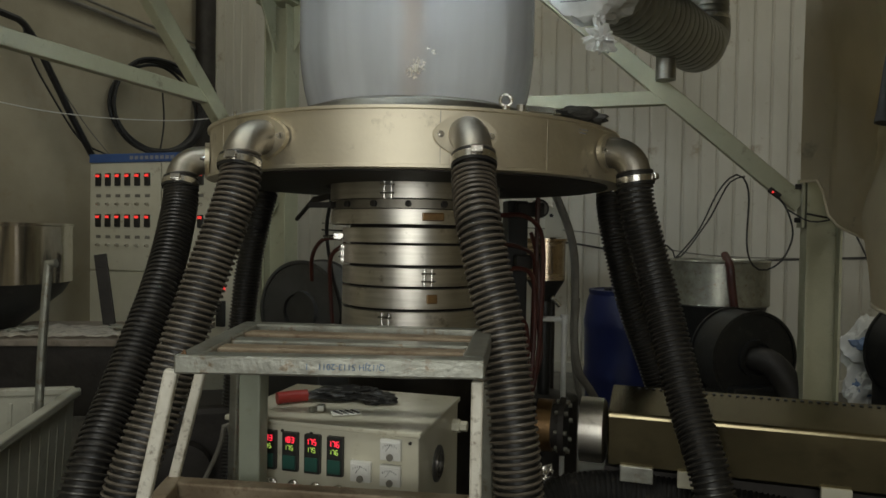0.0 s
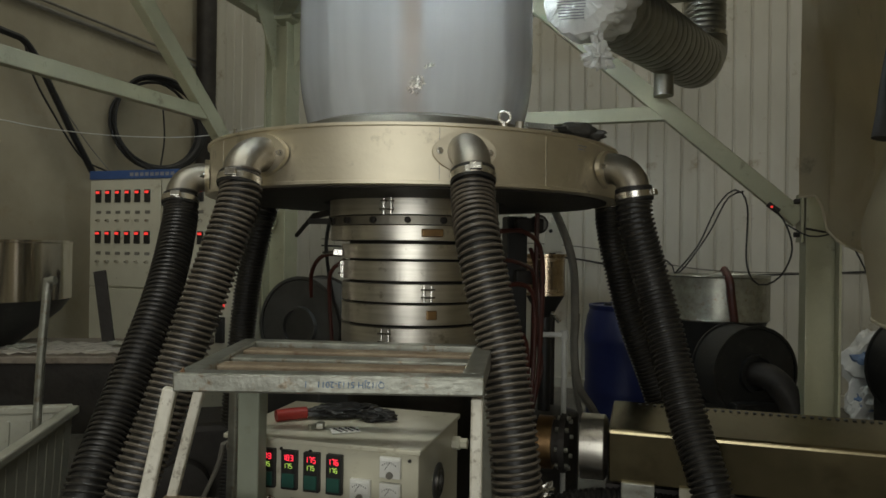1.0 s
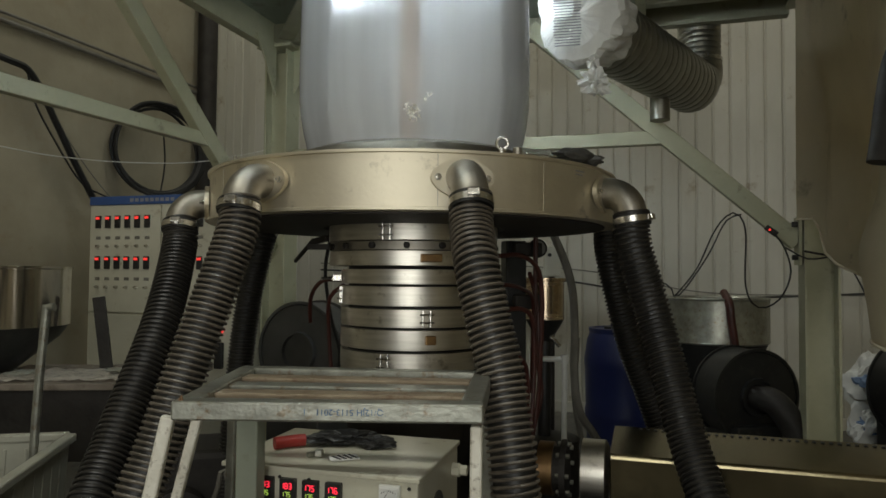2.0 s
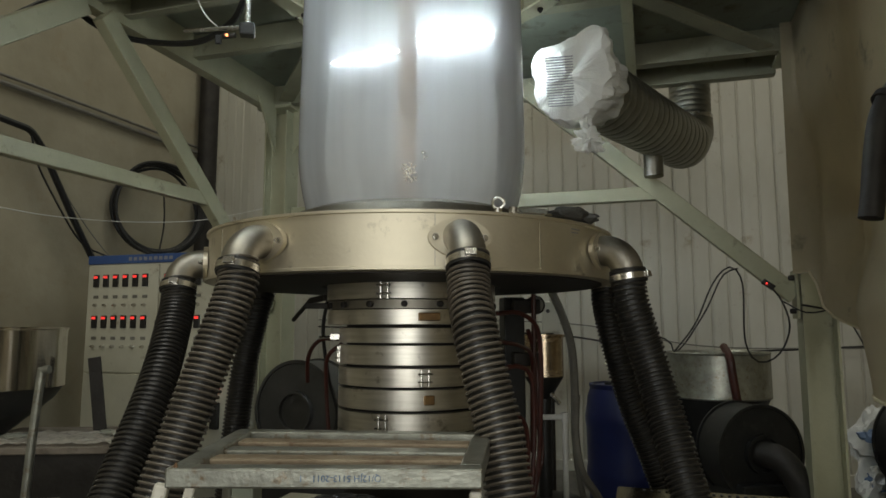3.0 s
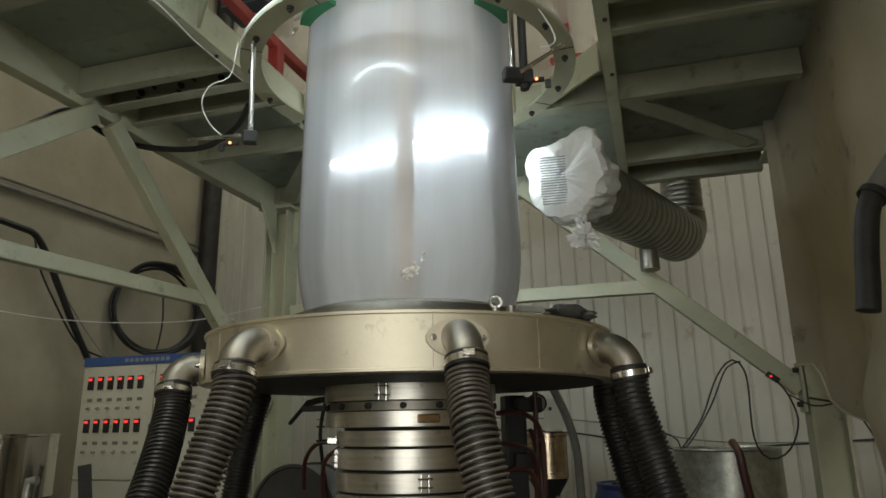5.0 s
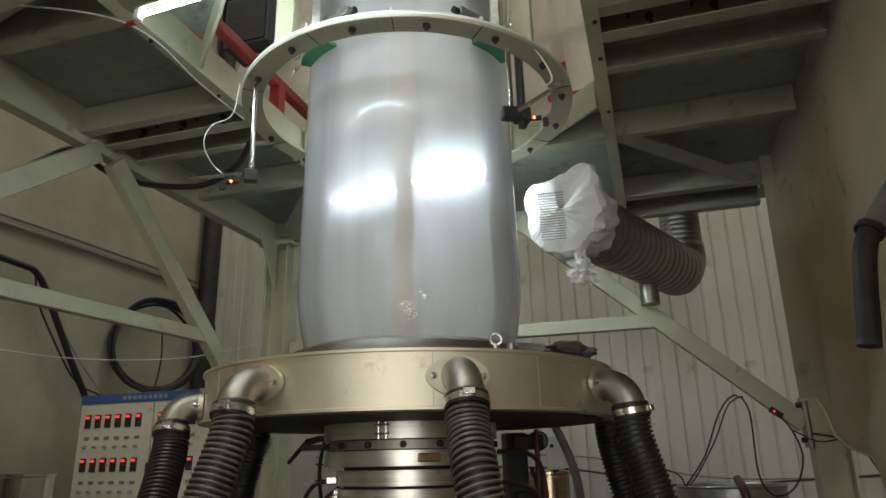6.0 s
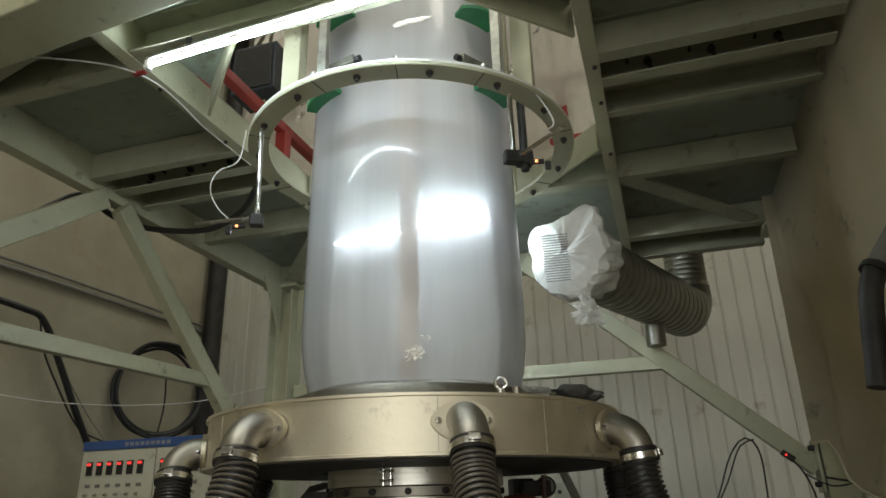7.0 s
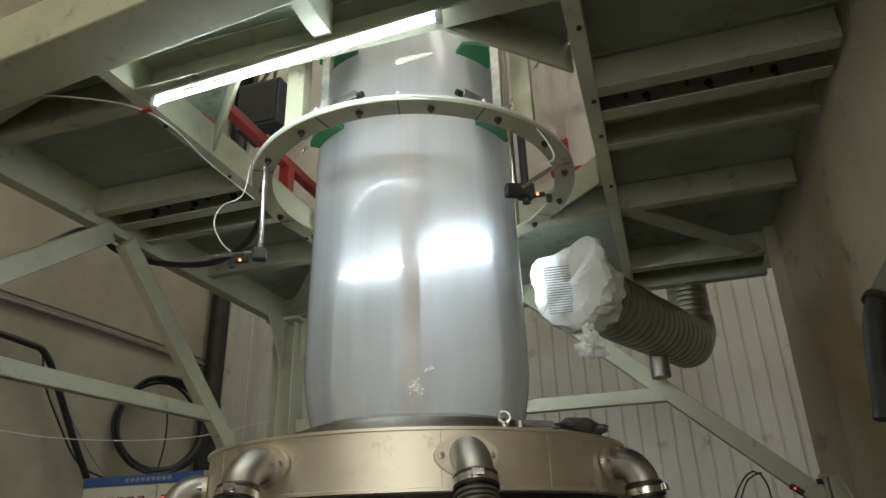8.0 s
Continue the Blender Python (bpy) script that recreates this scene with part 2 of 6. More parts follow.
def rings_to_faces(bm, rings, closed=False):
    seg = len(rings[0])
    pairs = list(zip(rings, rings[1:])) + ([(rings[-1], rings[0])] if closed else [])
    for a, b in pairs:
        for k in range(seg):
            bm.faces.new((a[k], a[(k + 1) % seg], b[(k + 1) % seg], b[k]))


def lathe(bm, profile, m, seg=48, cap=True, closed=False):
    """Turns (radius, height) pairs round the z axis of m."""
    rings = []
    for r, z in profile:
        rings.append([bm.verts.new(m @ Vector((r * math.cos(2 * math.pi * k / seg), r * math.sin(2 * math.pi * k / seg), z))) for k in range(seg)])
    rings_to_faces(bm, rings, closed)
    if cap and not closed:
        for ring in (rings[0], rings[-1]):
            bm.faces.new(ring)


def smooth_path(points, step):
    """Points at even steps along a smooth curve through the points given."""
    p = [Vector(q) for q in points]
    p = [2 * p[0] - p[1]] + p + [2 * p[-1] - p[-2]]
    fine = []
    for i in range(1, len(p) - 2):
        for k in range(24):
            t = k / 24
            a, b, c, d = p[i - 1], p[i], p[i + 1], p[i + 2]
            fine.append(0.5 * ((2 * b) + (c - a) * t + (2 * a - 5 * b + 4 * c - d) * t * t + (3 * b - a - 3 * c + d) * t ** 3))
    fine.append(p[-2])
    out, left = [fine[0]], step
    for a, b in zip(fine, fine[1:]):
        n = (b - a).length
        while left <= n and n > 0:
            a = a + (b - a) * (left / n)
            n -= left
            left = step
            out.append(a)
        left -= n
    return out


def sweep(bm, path, radii, seg=20, cap=True):
    """A round tube along a path; radii: one or one for each point."""
    n = len(path)
    radii = [radii] * n if isinstance(radii, (int, float)) else radii
    ref = Vector((0.13, 0.31, 0.94))
    rings, side = [], None
    for i in range(n):
        d = (path[min(i + 1, n - 1)] - path[max(i - 1, 0)]).normalized()
        side = (ref if side is None else side)
        side = (side - d * side.dot(d))
        if side.length < 1e-4:
            side = Vector((1, 0, 0)) - d * d.x
        side.normalize()
        other = d.cross(side)
        rings.append([bm.verts.new(path[i] + radii[i] * (math.cos(2 * math.pi * k / seg) * side + math.sin(2 * math.pi * k / seg) * other)) for k in range(seg)])
    rings_to_faces(bm, rings)
    if cap:
        bm.faces.new(rings[0])
        bm.faces.new(rings[-1])


def rod(bm, a, b, r, seg=16):
    sweep(bm, [Vector(a), Vector(b)], r, seg)


def cable(name, points, r, material, label, category="cable", step=0.04):
    bm = bmesh.new()
    base = Vector(points[0])
    ob = thing(name, base, label, category)
    sweep(bm, smooth_path(points, step), r, 8)
    part("line", bm, material, ob, smooth=True)
    return ob


def ribbed(bm, points, r, pitch, depth, seg=28, sharp=0.7):
    """A tube with round ribs."""
    path = smooth_path(points, pitch / 8)
    radii = []
    for i in range(len(path)):
        w = math.sin(math.pi * ((i % 8) / 8.0))
        radii.append(r - depth + depth * w ** sharp)
    sweep(bm, path, radii, seg)


def crumple(bm, m, sx, sy, sz, amp, freq, seed, sub=4):
    """A crumpled lump of sheet."""
    r = bmesh.ops.create_icosphere(bm, subdivisions=sub, radius=1.0)
    for v in r["verts"]:
        q = v.co.copy()
        n = noise.noise(q * freq + Vector((seed, 0, 0)))
        k = abs(noise.noise(q * freq * 2.1 + Vector((0, seed, 3))))
        v.co = m @ Vector((q.x * sx * (1 + amp * n - amp * k), q.y * sy * (1 + amp * n - amp * k), q.z * sz * (1 + amp * n - amp * k)))


# ---- the hall ----
U0, U1, V0, V1, TOP = -3.3, 4.6, -7.2, 4.2, 7.0


def setting(name, bm, material, label):
    ob = part(name, bm, material, None)
    return tagged(ob, label, name.split("_")[0], kind="structure")


bm = bmesh.new()
box(bm, inhall((U0 + U1) / 2, (V0 + V1) / 2, -0.1), U1 - U0 + 1, V1 - V0 + 1, 0.2)
setting("floor", bm, CONCRETE, "dark oil-stained concrete factory floor")
bm = bmesh.new()
box(bm, inhall((U0 + U1) / 2, (V0 + V1) / 2, TOP + 0.1), U1 - U0 + 1, V1 - V0 + 1, 0.2)
setting("ceiling", bm, PANEL, "pale sheet-metal roof lining of the hall")
bm = bmesh.new()
box(bm, inhall(U0 - 0.15, (V0 + 3.2) / 2, TOP / 2), 0.3, 3.2 - V0, TOP)
setting("wall_west", bm, PLASTER, "stained beige plaster side wall of the hall")
bm = bmesh.new()
box(bm, inhall(U1 + 0.15, (V0 + V1) / 2, TOP / 2), 0.3, V1 - V0, TOP)
setting("wall_east", bm, PLASTER, "plain beige plaster wall of the hall")
bm = bmesh.new()
gate = (-0.2, 3.4, 4.0)  # an unseen gate behind, its opening set to suit the light
box(bm, inhall((U0 + gate[0]) / 2 - 0.15, V0 - 0.15, TOP / 2), gate[0] - U0 + 0.3, 0.3, TOP)
box(bm, inhall((gate[1] + U1) / 2 + 0.15, V0 - 0.15, TOP / 2), U1 - gate[1] + 0.3, 0.3, TOP)
box(bm, inhall((gate[0] + gate[1]) / 2, V0 - 0.15, (gate[2] + TOP) / 2), gate[1] - gate[0], 0.3, TOP - gate[2])
setting("wall_south", bm, PLASTER, "plain plaster wall with an open gate")

bm = bmesh.new()
box(bm, inhall((U0 + U1) / 2, V1 + 0.12, TOP / 2), U1 - U0 + 0.6, 0.16, TOP)
wall_north = setting("wall_north", bm, PANEL, "white ribbed sandwich-panel wall behind the machine")
bm = bmesh.new()
box(bm, inhall(U0 - 0.2, 3.75, TOP / 2), 0.16, 1.1, TOP)
wall_end = setting("wall_corner", bm, PANEL, "white ribbed panel at the end of the side wall")


def ribbed_panel_mesh(width, height, pitch):
    """One wall panel in its own space: x along the wall, y out of it, z up, with V grooves."""
    bm = bmesh.new()
    prof = []
    n = round(width / pitch)
    for k in range(n):
        x = k * pitch
        prof += [(x, 0.010), (x + 0.008, 0.010), (x + 0.017, 0.024), (x + pitch - 0.012, 0.024)]
    prof.append((width, 0.010))
    low = [bm.verts.new((x, -y, 0)) for x, y in prof]
    high = [bm.verts.new((x, -y, height)) for x, y in prof]
    for k in range(len(prof) - 1):
        bm.faces.new((low[k], low[k + 1], high[k + 1], high[k]))
    bmesh.ops.recalc_face_normals(bm, faces=bm.faces)
    me = bpy.data.meshes.new("panel")
    bm.to_mesh(me)
    bm.free()
    me.materials.append(PANEL)
    return me


PANEL_MESH = ribbed_panel_mesh(0.87, TOP, 0.145)
for k in range(9):
    ob = new("panel", PANEL_MESH)
    ob.parent = wall_north
    ob.matrix_basis = inhall(U0 + 0.02 + 0.872 * k, V1 + 0.038, 0)
ob = new("panel", PANEL_MESH)
ob.parent = wall_end
ob.matrix_basis = inhall(U0 - 0.118, 3.22, 0, 90)
bm = bmesh.new()
box(bm, inhall((U0 + U1) / 2, V1 - 0.02, 0.05), U1 - U0, 0.04, 0.1, 0.006)
setting("baseboard", bm, PANEL, "white sheet-metal base rail of the panel wall")

# the dark pipe in the corner
pipe = thing("wall_pipe", L(U0 + 0.1, 3.08, 0), "dark vertical drain pipe on the side wall", "pipe")
bm = bmesh.new()
rod(bm, L(U0 + 0.1, 3.08, 0), L(U0 + 0.1, 3.08, TOP), 0.09, 20)
part("pipe_run", bm, SOOT, pipe, smooth=True)
for z in (1.1, 2.6, 4.1):
    bm = bmesh.new()
    lathe(bm, [(0.091, -0.02), (0.099, -0.02), (0.099, 0.02), (0.091, 0.02)], inhall(U0 + 0.1, 3.08, z), 20, closed=True)
    part("bracket", bm, SOOT, pipe)

# conduits on the plaster
for dz, r in ((0.0, 0.012), (-0.055, 0.017)):
    cable("wall_conduit", [L(U0 + 0.03, -1.5, 2.90 + dz), L(U0 + 0.03, 0.8, 3.0 + dz), L(U0 + 0.03, 1.7, 3.02 + dz), L(U0 + 0.03, 2.6, 3.03 + dz), L(U0 + 0.03, 3.1, 3.04 + dz)],
          r, GREYHOSE, "grey conduit strung along the plaster wall", "conduit", 0.08)

# ---- the steel platform ----
platform = thing("steel_platform", L(0, 0, 0), "grey-green painted steel work platform on columns", "platform", turn=TURN)
PZ, DZ = 2.85, 2.99  # undersides of joists and of the deck


def deck_part(u0, u1, v0, v1):
    bm = bmesh.new()
    box(bm, inhall((u0 + u1) / 2, (v0 + v1) / 2, DZ + 0.004), u1 - u0 - 0.004, v1 - v0 - 0.004, 0.008)
    return part("deck_plate", bm, DECK, platform)


for u0, u1, front in ((-1.66, -0.76, -0.95), (0.76, 1.71, -1.12)):
    for v0, v1 in ((front, -0.28), (-0.28, 0.78), (0.78, 2.1)):
        deck_part(u0, u1, v0, v1)
deck_part(-0.76, 0.02, -1.02, -0.76), deck_part(0.02, 0.76, -1.09, -0.76), deck_part(-0.76, 0.76, 0.78, 2.1)


def joist(a, b, w=0.06, h=0.13, name="joist"):
    bm = bmesh.new()
    channel(bm, L(*a), L(*b), w, h)
    return part(name, bm, JOIST, platform)


zc = PZ + 0.067
JOISTS_RIGHT = ((-0.76, 0.06), (-0.235, 0.06), (-0.07, 0.065), (0.175, 0.045), (0.81, 0.06), (1.69, 0.07), (2.07, 0.07))
JOISTS_LEFT = ((-0.74, 0.06), (-0.085, 0.05), (0.075, 0.065), (0.27, 0.05), (0.81, 0.06), (1.69, 0.07), (2.07, 0.07))
OPEN_FRONT = (-0.07, 0.175, 0.075, 0.27)  # those whose channel opens to the front
for side in (-1, 1):
    for v, w in (JOISTS_RIGHT if side > 0 else JOISTS_LEFT):
        a, b = (0.80 * side, v, zc), (1.62 * side, v, zc)
        joist(*((a, b) if (side > 0) != (v in OPEN_FRONT) else (b, a)), w=w)
    bm = bmesh.new()
    eu = 1.70 if side > 0 else -1.65  # the sheet hangs inside the edge on that side
    channel(bm, L(eu, -1.2 if side > 0 else -0.9, PZ + 0.05), L(eu, 2.1, PZ + 0.05), 0.07, 0.18)
    part("edge_beam", bm, GREEN, platform)
    bm = bmesh.new()
    channel(bm, L(0.78 * side, -1.12 if side > 0 else -0.98, PZ + 0.065), L(0.78 * side, 2.05, PZ + 0.065), 0.055, 0.14)
    part("opening_beam", bm, GREEN, platform)
for side in (-1, 1):
    for u in ((0.985, 1.215, 1.445) if side > 0 else (0.975, 1.20, 1.43)):
        for du, dz, rb in ((0.0, 2.925, 0.016), (0.006, 2.892, 0.011), (-0.075, 2.94, 0.007)):
            bm = bmesh.new()
            lathe(bm, [(rb, 0), (rb, 0.012), (rb * 0.55, 0.013), (rb * 0.55, 0.026)], inhall((u + du) * side, -0.044 if side > 0 else 0.10, dz, 0, 90), 6)
            part("bolt", bm, SOOT, platform)
    bm = bmesh.new()
    bar(bm, L(0.82 * side, 0.80, PZ + 0.012), L(1.50 * side, 1.62, PZ + 0.012), 0.10, 0.012)
    part("flat_brace", bm, JOIST, platform)
    for v in (-0.62, -0.2, 0.05, 0.5):
        bm = bmesh.new()
        lathe(bm, [(0.009, 0), (0.009, -0.008)], inhall(0.79 * side, v, PZ - 0.005), 6)
        part("bolt", bm, SOOT, platform)
joist((0.75, -0.80, zc), (-0.75, -0.80, zc), 0.08, 0.14)
joist((-0.75, 0.80, zc), (0.75, 0.80, zc), 0.08, 0.14)
joist((-0.75, 2.07, zc), (0.75, 2.07, zc), 0.08, 0.14)
joist((0.0, -1.05, zc), (0.0, -0.85, zc), 0.06)
joist((-0.80, -1.0, zc), (-1.62, -0.8, zc), 0.05)
for su in (-1, 1):
    for sv, n in ((-1, 0.37), (1, 0.30)):
        a, b = (0.74 * su, sv * (0.76 - n), PZ + 0.07), (su * (0.74 - n), sv * 0.76, PZ + 0.07)
        bm = bmesh.new()
        bar(bm, L(*a), L(*b), 0.012, 0.14)
        part("corner_plate", bm, GREEN, platform)
        bm = bmesh.new()
        tri = [L(a[0], a[1], DZ - 0.004), L(b[0], b[1], DZ - 0.004), L(0.76 * su, sv * 0.78, DZ - 0.004)]
        lo = [bm.verts.new(p) for p in tri]
        hi = [bm.verts.new(p + Vector((0, 0, 0.008))) for p in tri]
        bm.faces.new(lo), bm.faces.new(hi)
        for k in range(3):
            bm.faces.new((lo[k], lo[(k + 1) % 3], hi[(k + 1) % 3], hi[k]))
        part("corner_deck", bm, DECK, platform)
bm = bmesh.new()
bar(bm, L(-2.6, -0.90, PZ + 0.07), L(1.66, -1.29, PZ + 0.07), 0.19, 0.2, bevel=0.006)
part("front_beam", bm, GREEN, platform)
for u, v in ((-1.6, 1.75), (1.70, 1.75), (-1.6, -2.6), (1.70, -2.6)):
    bm = bmesh.new()
    hbeam(bm, L(u, v, 0.0), L(u, v, PZ - 0.04), 0.17, 0.17, 0.012, up=L(1, 0, 0) - L(0, 0, 0))
    part("column", bm, GREEN, platform)
    bm = bmesh.new()
    box(bm, inhall(u, v, PZ - 0.02), 0.26, 0.24, 0.02)
    part("column_cap", bm, GREEN, platform)
    bm = bmesh.new()
    box(bm, inhall(u, v, 0.012), 0.28, 0.28, 0.024)
    part("column_base", bm, GREEN, platform)
# gussets under the platform at the back columns
for u, s in ((-1.6, 1), (-1.6, -1)):
    bm = bmesh.new()
    pts = [L(u + s * 0.09, 1.75, PZ), L(u + s * 0.30, 1.75, PZ), L(u + s * 0.09, 1.75, PZ - 0.34)]
    if s < 0 and u < 0:
        pts = [L(u, 1.75 - 0.09, PZ), L(u, 1.75 - 0.32, PZ), L(u, 1.75 - 0.09, PZ - 0.36)]
    n = (pts[1] - pts[0]).cross(pts[2] - pts[0]).normalized() * 0.006
    lo, hi = [bm.verts.new(p - n) for p in pts], [bm.verts.new(p + n) for p in pts]
    bm.faces.new(lo), bm.faces.new(hi)
    for k in range(3):
        bm.faces.new((lo[k], lo[(k + 1) % 3], hi[(k + 1) % 3], hi[k]))
    part("gusset", bm, GREEN, platform)


def brace(a, b, w=0.07, h=0.09):
    bm = bmesh.new()
    bar(bm, L(*a), L(*b), w, h, bevel=0.005)
    return part("brace", bm, GREEN, platform)


brace((-1.62, -2.6, 2.0), (-1.62, 0.95, 2.056), 0.05, 0.075)
brace((-1.62, 0.12, 2.80), (-1.62, 1.68, 1.45), 0.06, 0.10)
brace((-1.62, 0.0, 2.80), (-1.62, -1.0, 2.02), 0.06, 0.10)
brace((0.125, 1.75, 2.81), (1.60, 1.75, 1.483), 0.06, 0.10)
brace((-1.5, 1.75, 2.094), (0.90, 1.75, 2.094), 0.056, 0.082)
bm = bmesh.new()
box(bm, inhall(1.60, 1.75, 1.49), 0.014, 0.14, 0.26)
part("brace_plate", bm, GREEN, platform)
for z in (1.40, 1.58):
    bm = bmesh.new()
    lathe(bm, [(0.014, 0), (0.014, 0.03), (0.008, 0.032)], inhall(1.595, 1.72, z, 0, 0, -90), 6)
    part("bolt", bm, SOOT, platform)

# tube lamp under the platform, and those behind the film, one added for backlight
def tube_lamp(a, b, mt=None):
    a, b = Vector(a), Vector(b)
    ob = thing("tube_lamp", (a + b) / 2, "lit white fluorescent tube lamp under the platform", "lamp")
    bm = bmesh.new()
    bar(bm, a + Vector((0, 0, 0.028)), b + Vector((0, 0, 0.028)), 0.020, 0.010, bevel=0.002)
    part("housing", bm, GALV, ob)
    bm = bmesh.new()
    d = (b - a).normalized()
    rod(bm, a + d * 0.02, b - d * 0.02, 0.0076, 14)
    part("tube", bm, mt or TUBE, ob, smooth=True)
    for p in (a + d * 0.01, b - d * 0.01):
        bm = bmesh.new()
        m, n = along(p - d * 0.01, p + d * 0.01)
        box(bm, m, 0.02, 0.026, 0.036, 0.004)
        part("end_cap", bm, WHITE, ob)
    return ob


front_lamp = tube_lamp(L(-0.685, -0.812, 2.790), L(0.405, -0.862, 2.80))
for u in (-0.5, 0.2):
    bm = bmesh.new()
    bar(bm, L(u, -0.832, 2.82), L(u, -0.832, 2.86), 0.02, 0.004)
    part("hanger", bm, SOOT, front_lamp)
tube_lamp(L(-0.21, 0.60, 2.69), L(0.29, 0.60, 2.69), TUBE_STRONG)
# unseen second tube, added to strengthen the glow through the film
tube_lamp(L(-0.21, 0.67, 2.69), L(0.29, 0.67, 2.69), TUBE_STRONG)
tube_lamp(L(-0.67, 0.62, 2.64), L(-0.25, 0.62, 2.66), TUBE_STRONG)

# ---- the film bubble ----
bubble = thing("film_bubble", (AX.x, AX.y, 1.70), "hazy translucent blown plastic film tube rising from the die", "plastic film")
bm = bmesh.new()
prof = [(0.380, 1.690), (0.392, 1.74), (0.404, 1.79), (0.413, 1.84), (0.420, 1.90), (0.422, 2.0)]
prof += [(0.422 - 0.012 * min(1, (z - 2.0) / 1.0), z) for z in (2.1, 2.3, 2.5, 2.7, 2.9, 3.1, 3.4, 3.8, 4.4, 5.2, 6.2)]
lathe(bm, prof, at(AX.x, AX.y, 0), 96, cap=False)
part("film", bm, FILM, bubble, smooth=True)

# ---- the air ring ----
RR, RZ0, RZ1 = 0.714, 1.460, 1.624
air_ring = thing("air_ring", (AX.x, AX.y, RZ0), "large round stainless steel air ring with elbow inlets", "air ring")
m0 = at(AX.x, AX.y, 0)
bm = bmesh.new()
lathe(bm, [(0.40, RZ0), (RR - 0.012, RZ0), (RR + 0.010, RZ0 + 0.002), (RR + 0.010, RZ0 + 0.010), (RR, RZ0 + 0.012), (RR, RZ1 - 0.010), (RR + 0.008, RZ1 - 0.008), (RR + 0.008, RZ1), (RR - 0.02, RZ1 + 0.002), (0.44, RZ1 + 0.012)], m0, 128, cap=False)
part("housing", bm, STEEL, air_ring, smooth=True)
bm = bmesh.new()
lathe(bm, [(0.46, RZ1 + 0.004), (0.455, RZ1 + 0.05), (0.44, RZ1 + 0.075), (0.385, RZ1 + 0.095), (0.372, RZ1 + 0.09), (0.36, RZ1 + 0.02)], m0, 96, cap=False)
part("lip", bm, CAST, air_ring, "steel lip ring round the film", smooth=True)
bm = bmesh.new()
lathe(bm, [(0.31, RZ0 + 0.01), (0.33, RZ0 - 0.004), (RR - 0.03, RZ0 - 0.004), (RR - 0.03, RZ0 + 0.004)], m0, 96, cap=False)
part("underside", bm, SOOT, air_ring, "dark sooty underside plate", smooth=True)


def ring_dir(deg):
    """Outwards from the axis; 0 is towards the front, positive to the right."""
    return Vector((math.sin(radians(deg)), -math.cos(radians(deg)), 0))


for deg in (7.4, 33.0, -52.0):  # butt seams of the rolled sheet
    bm = bmesh.new()
    q = Vector((AX.x, AX.y, 0)) + ring_dir(deg) * (RR + 0.0006)
    bar(bm, q + Vector((0, 0, RZ0 + 0.014)), q + Vector((0, 0, RZ1 - 0.012)), 0.0016, 0.0016, up=ring_dir(deg))
    part("seam", bm, CAST, air_ring)


for k, z in enumerate((1.600, 1.590)):  # stencilled lines on the sheet
    for q in range(5 - k):
        bm = bmesh.new()
        d = ring_dir(44.0 + 0.75 * q)
        box(bm, Matrix.Translation(Vector((AX.x, AX.y, z)) + d * (RR + 0.001)) @ at(0, 0, 0, 44.0), 0.0050, 0.0012, 0.0035)
        part("stencil_mark", bm, INK, air_ring)


def inlet(deg, lean, height):
    """An elbow inlet: flange, bend, clamp; returns where its hose begins."""
    d = ring_dir(deg)
    c = Vector((AX.x, AX.y, height))
    a = c + d * (RR - 0.001)
    side = Vector((-d.y, d.x, 0))
    rot = Matrix((side, Vector((0, 0, 1)), d)).transposed().to_4x4()
    m = Matrix.Translation(a) @ rot
    bm = bmesh.new()
    seg, rings = 40, []
    for zz in (0.0, 0.012):
        ring = []
        for k in range(seg):
            t = 2 * math.pi * k / seg
            ring.append(bm.verts.new(m @ Vector((0.086 * math.copysign(abs(math.cos(t)) ** 1.7, math.cos(t)), 0.060 * math.sin(t), zz * 1.2 + 0.001))))
        rings.append(ring)
    rings_to_faces(bm, rings)
    bm.faces.new(rings[1])
    flange = part("flange", bm, STEEL, air_ring)
    for s in (-1, 1):
        bm = bmesh.new()
        lathe(bm, [(0.0095, 0.0), (0.0095, 0.010), (0.006, 0.010), (0.006, 0.018)], m @ at(0.068 * s, 0, 0.012), 6)
        part("bolt", bm, CLAMP, flange)
    down = Vector((lean[0], lean[1], -1)).normalized()
    path = [a + d * 0.012]
    turn_r = 0.062
    for k in range(0, 11):
        t = k / 10 * math.pi / 2
        path.append(a + d * (0.022 + turn_r * math.sin(t)) + down * (turn_r * (1 - math.cos(t))))
    path.append(path[-1] + down * 0.012)
    bm = bmesh.new()
    sweep(bm, path, 0.0475, 28)
    part("elbow", bm, CAST, air_ring, smooth=True)
    end = path[-1]
    rot2 = down.to_track_quat("Z", "Y").to_matrix().to_4x4()
    bm = bmesh.new()
    lathe(bm, [(0.052, -0.009), (0.0580, -0.009), (0.0580, 0.009), (0.052, 0.009)], Matrix.Translation(end + down * 0.014) @ rot2, 32, closed=True)
    band = part("hose_clamp", bm, CLAMP, air_ring, smooth=True)
    bm = bmesh.new()
    box(bm, Matrix.Translation(end + down * 0.014) @ rot2 @ at(0.0, 0.062, -0.002), 0.03, 0.012, 0.018, 0.002)
    part("clamp_screw", bm, CLAMP, band)
    return end, down


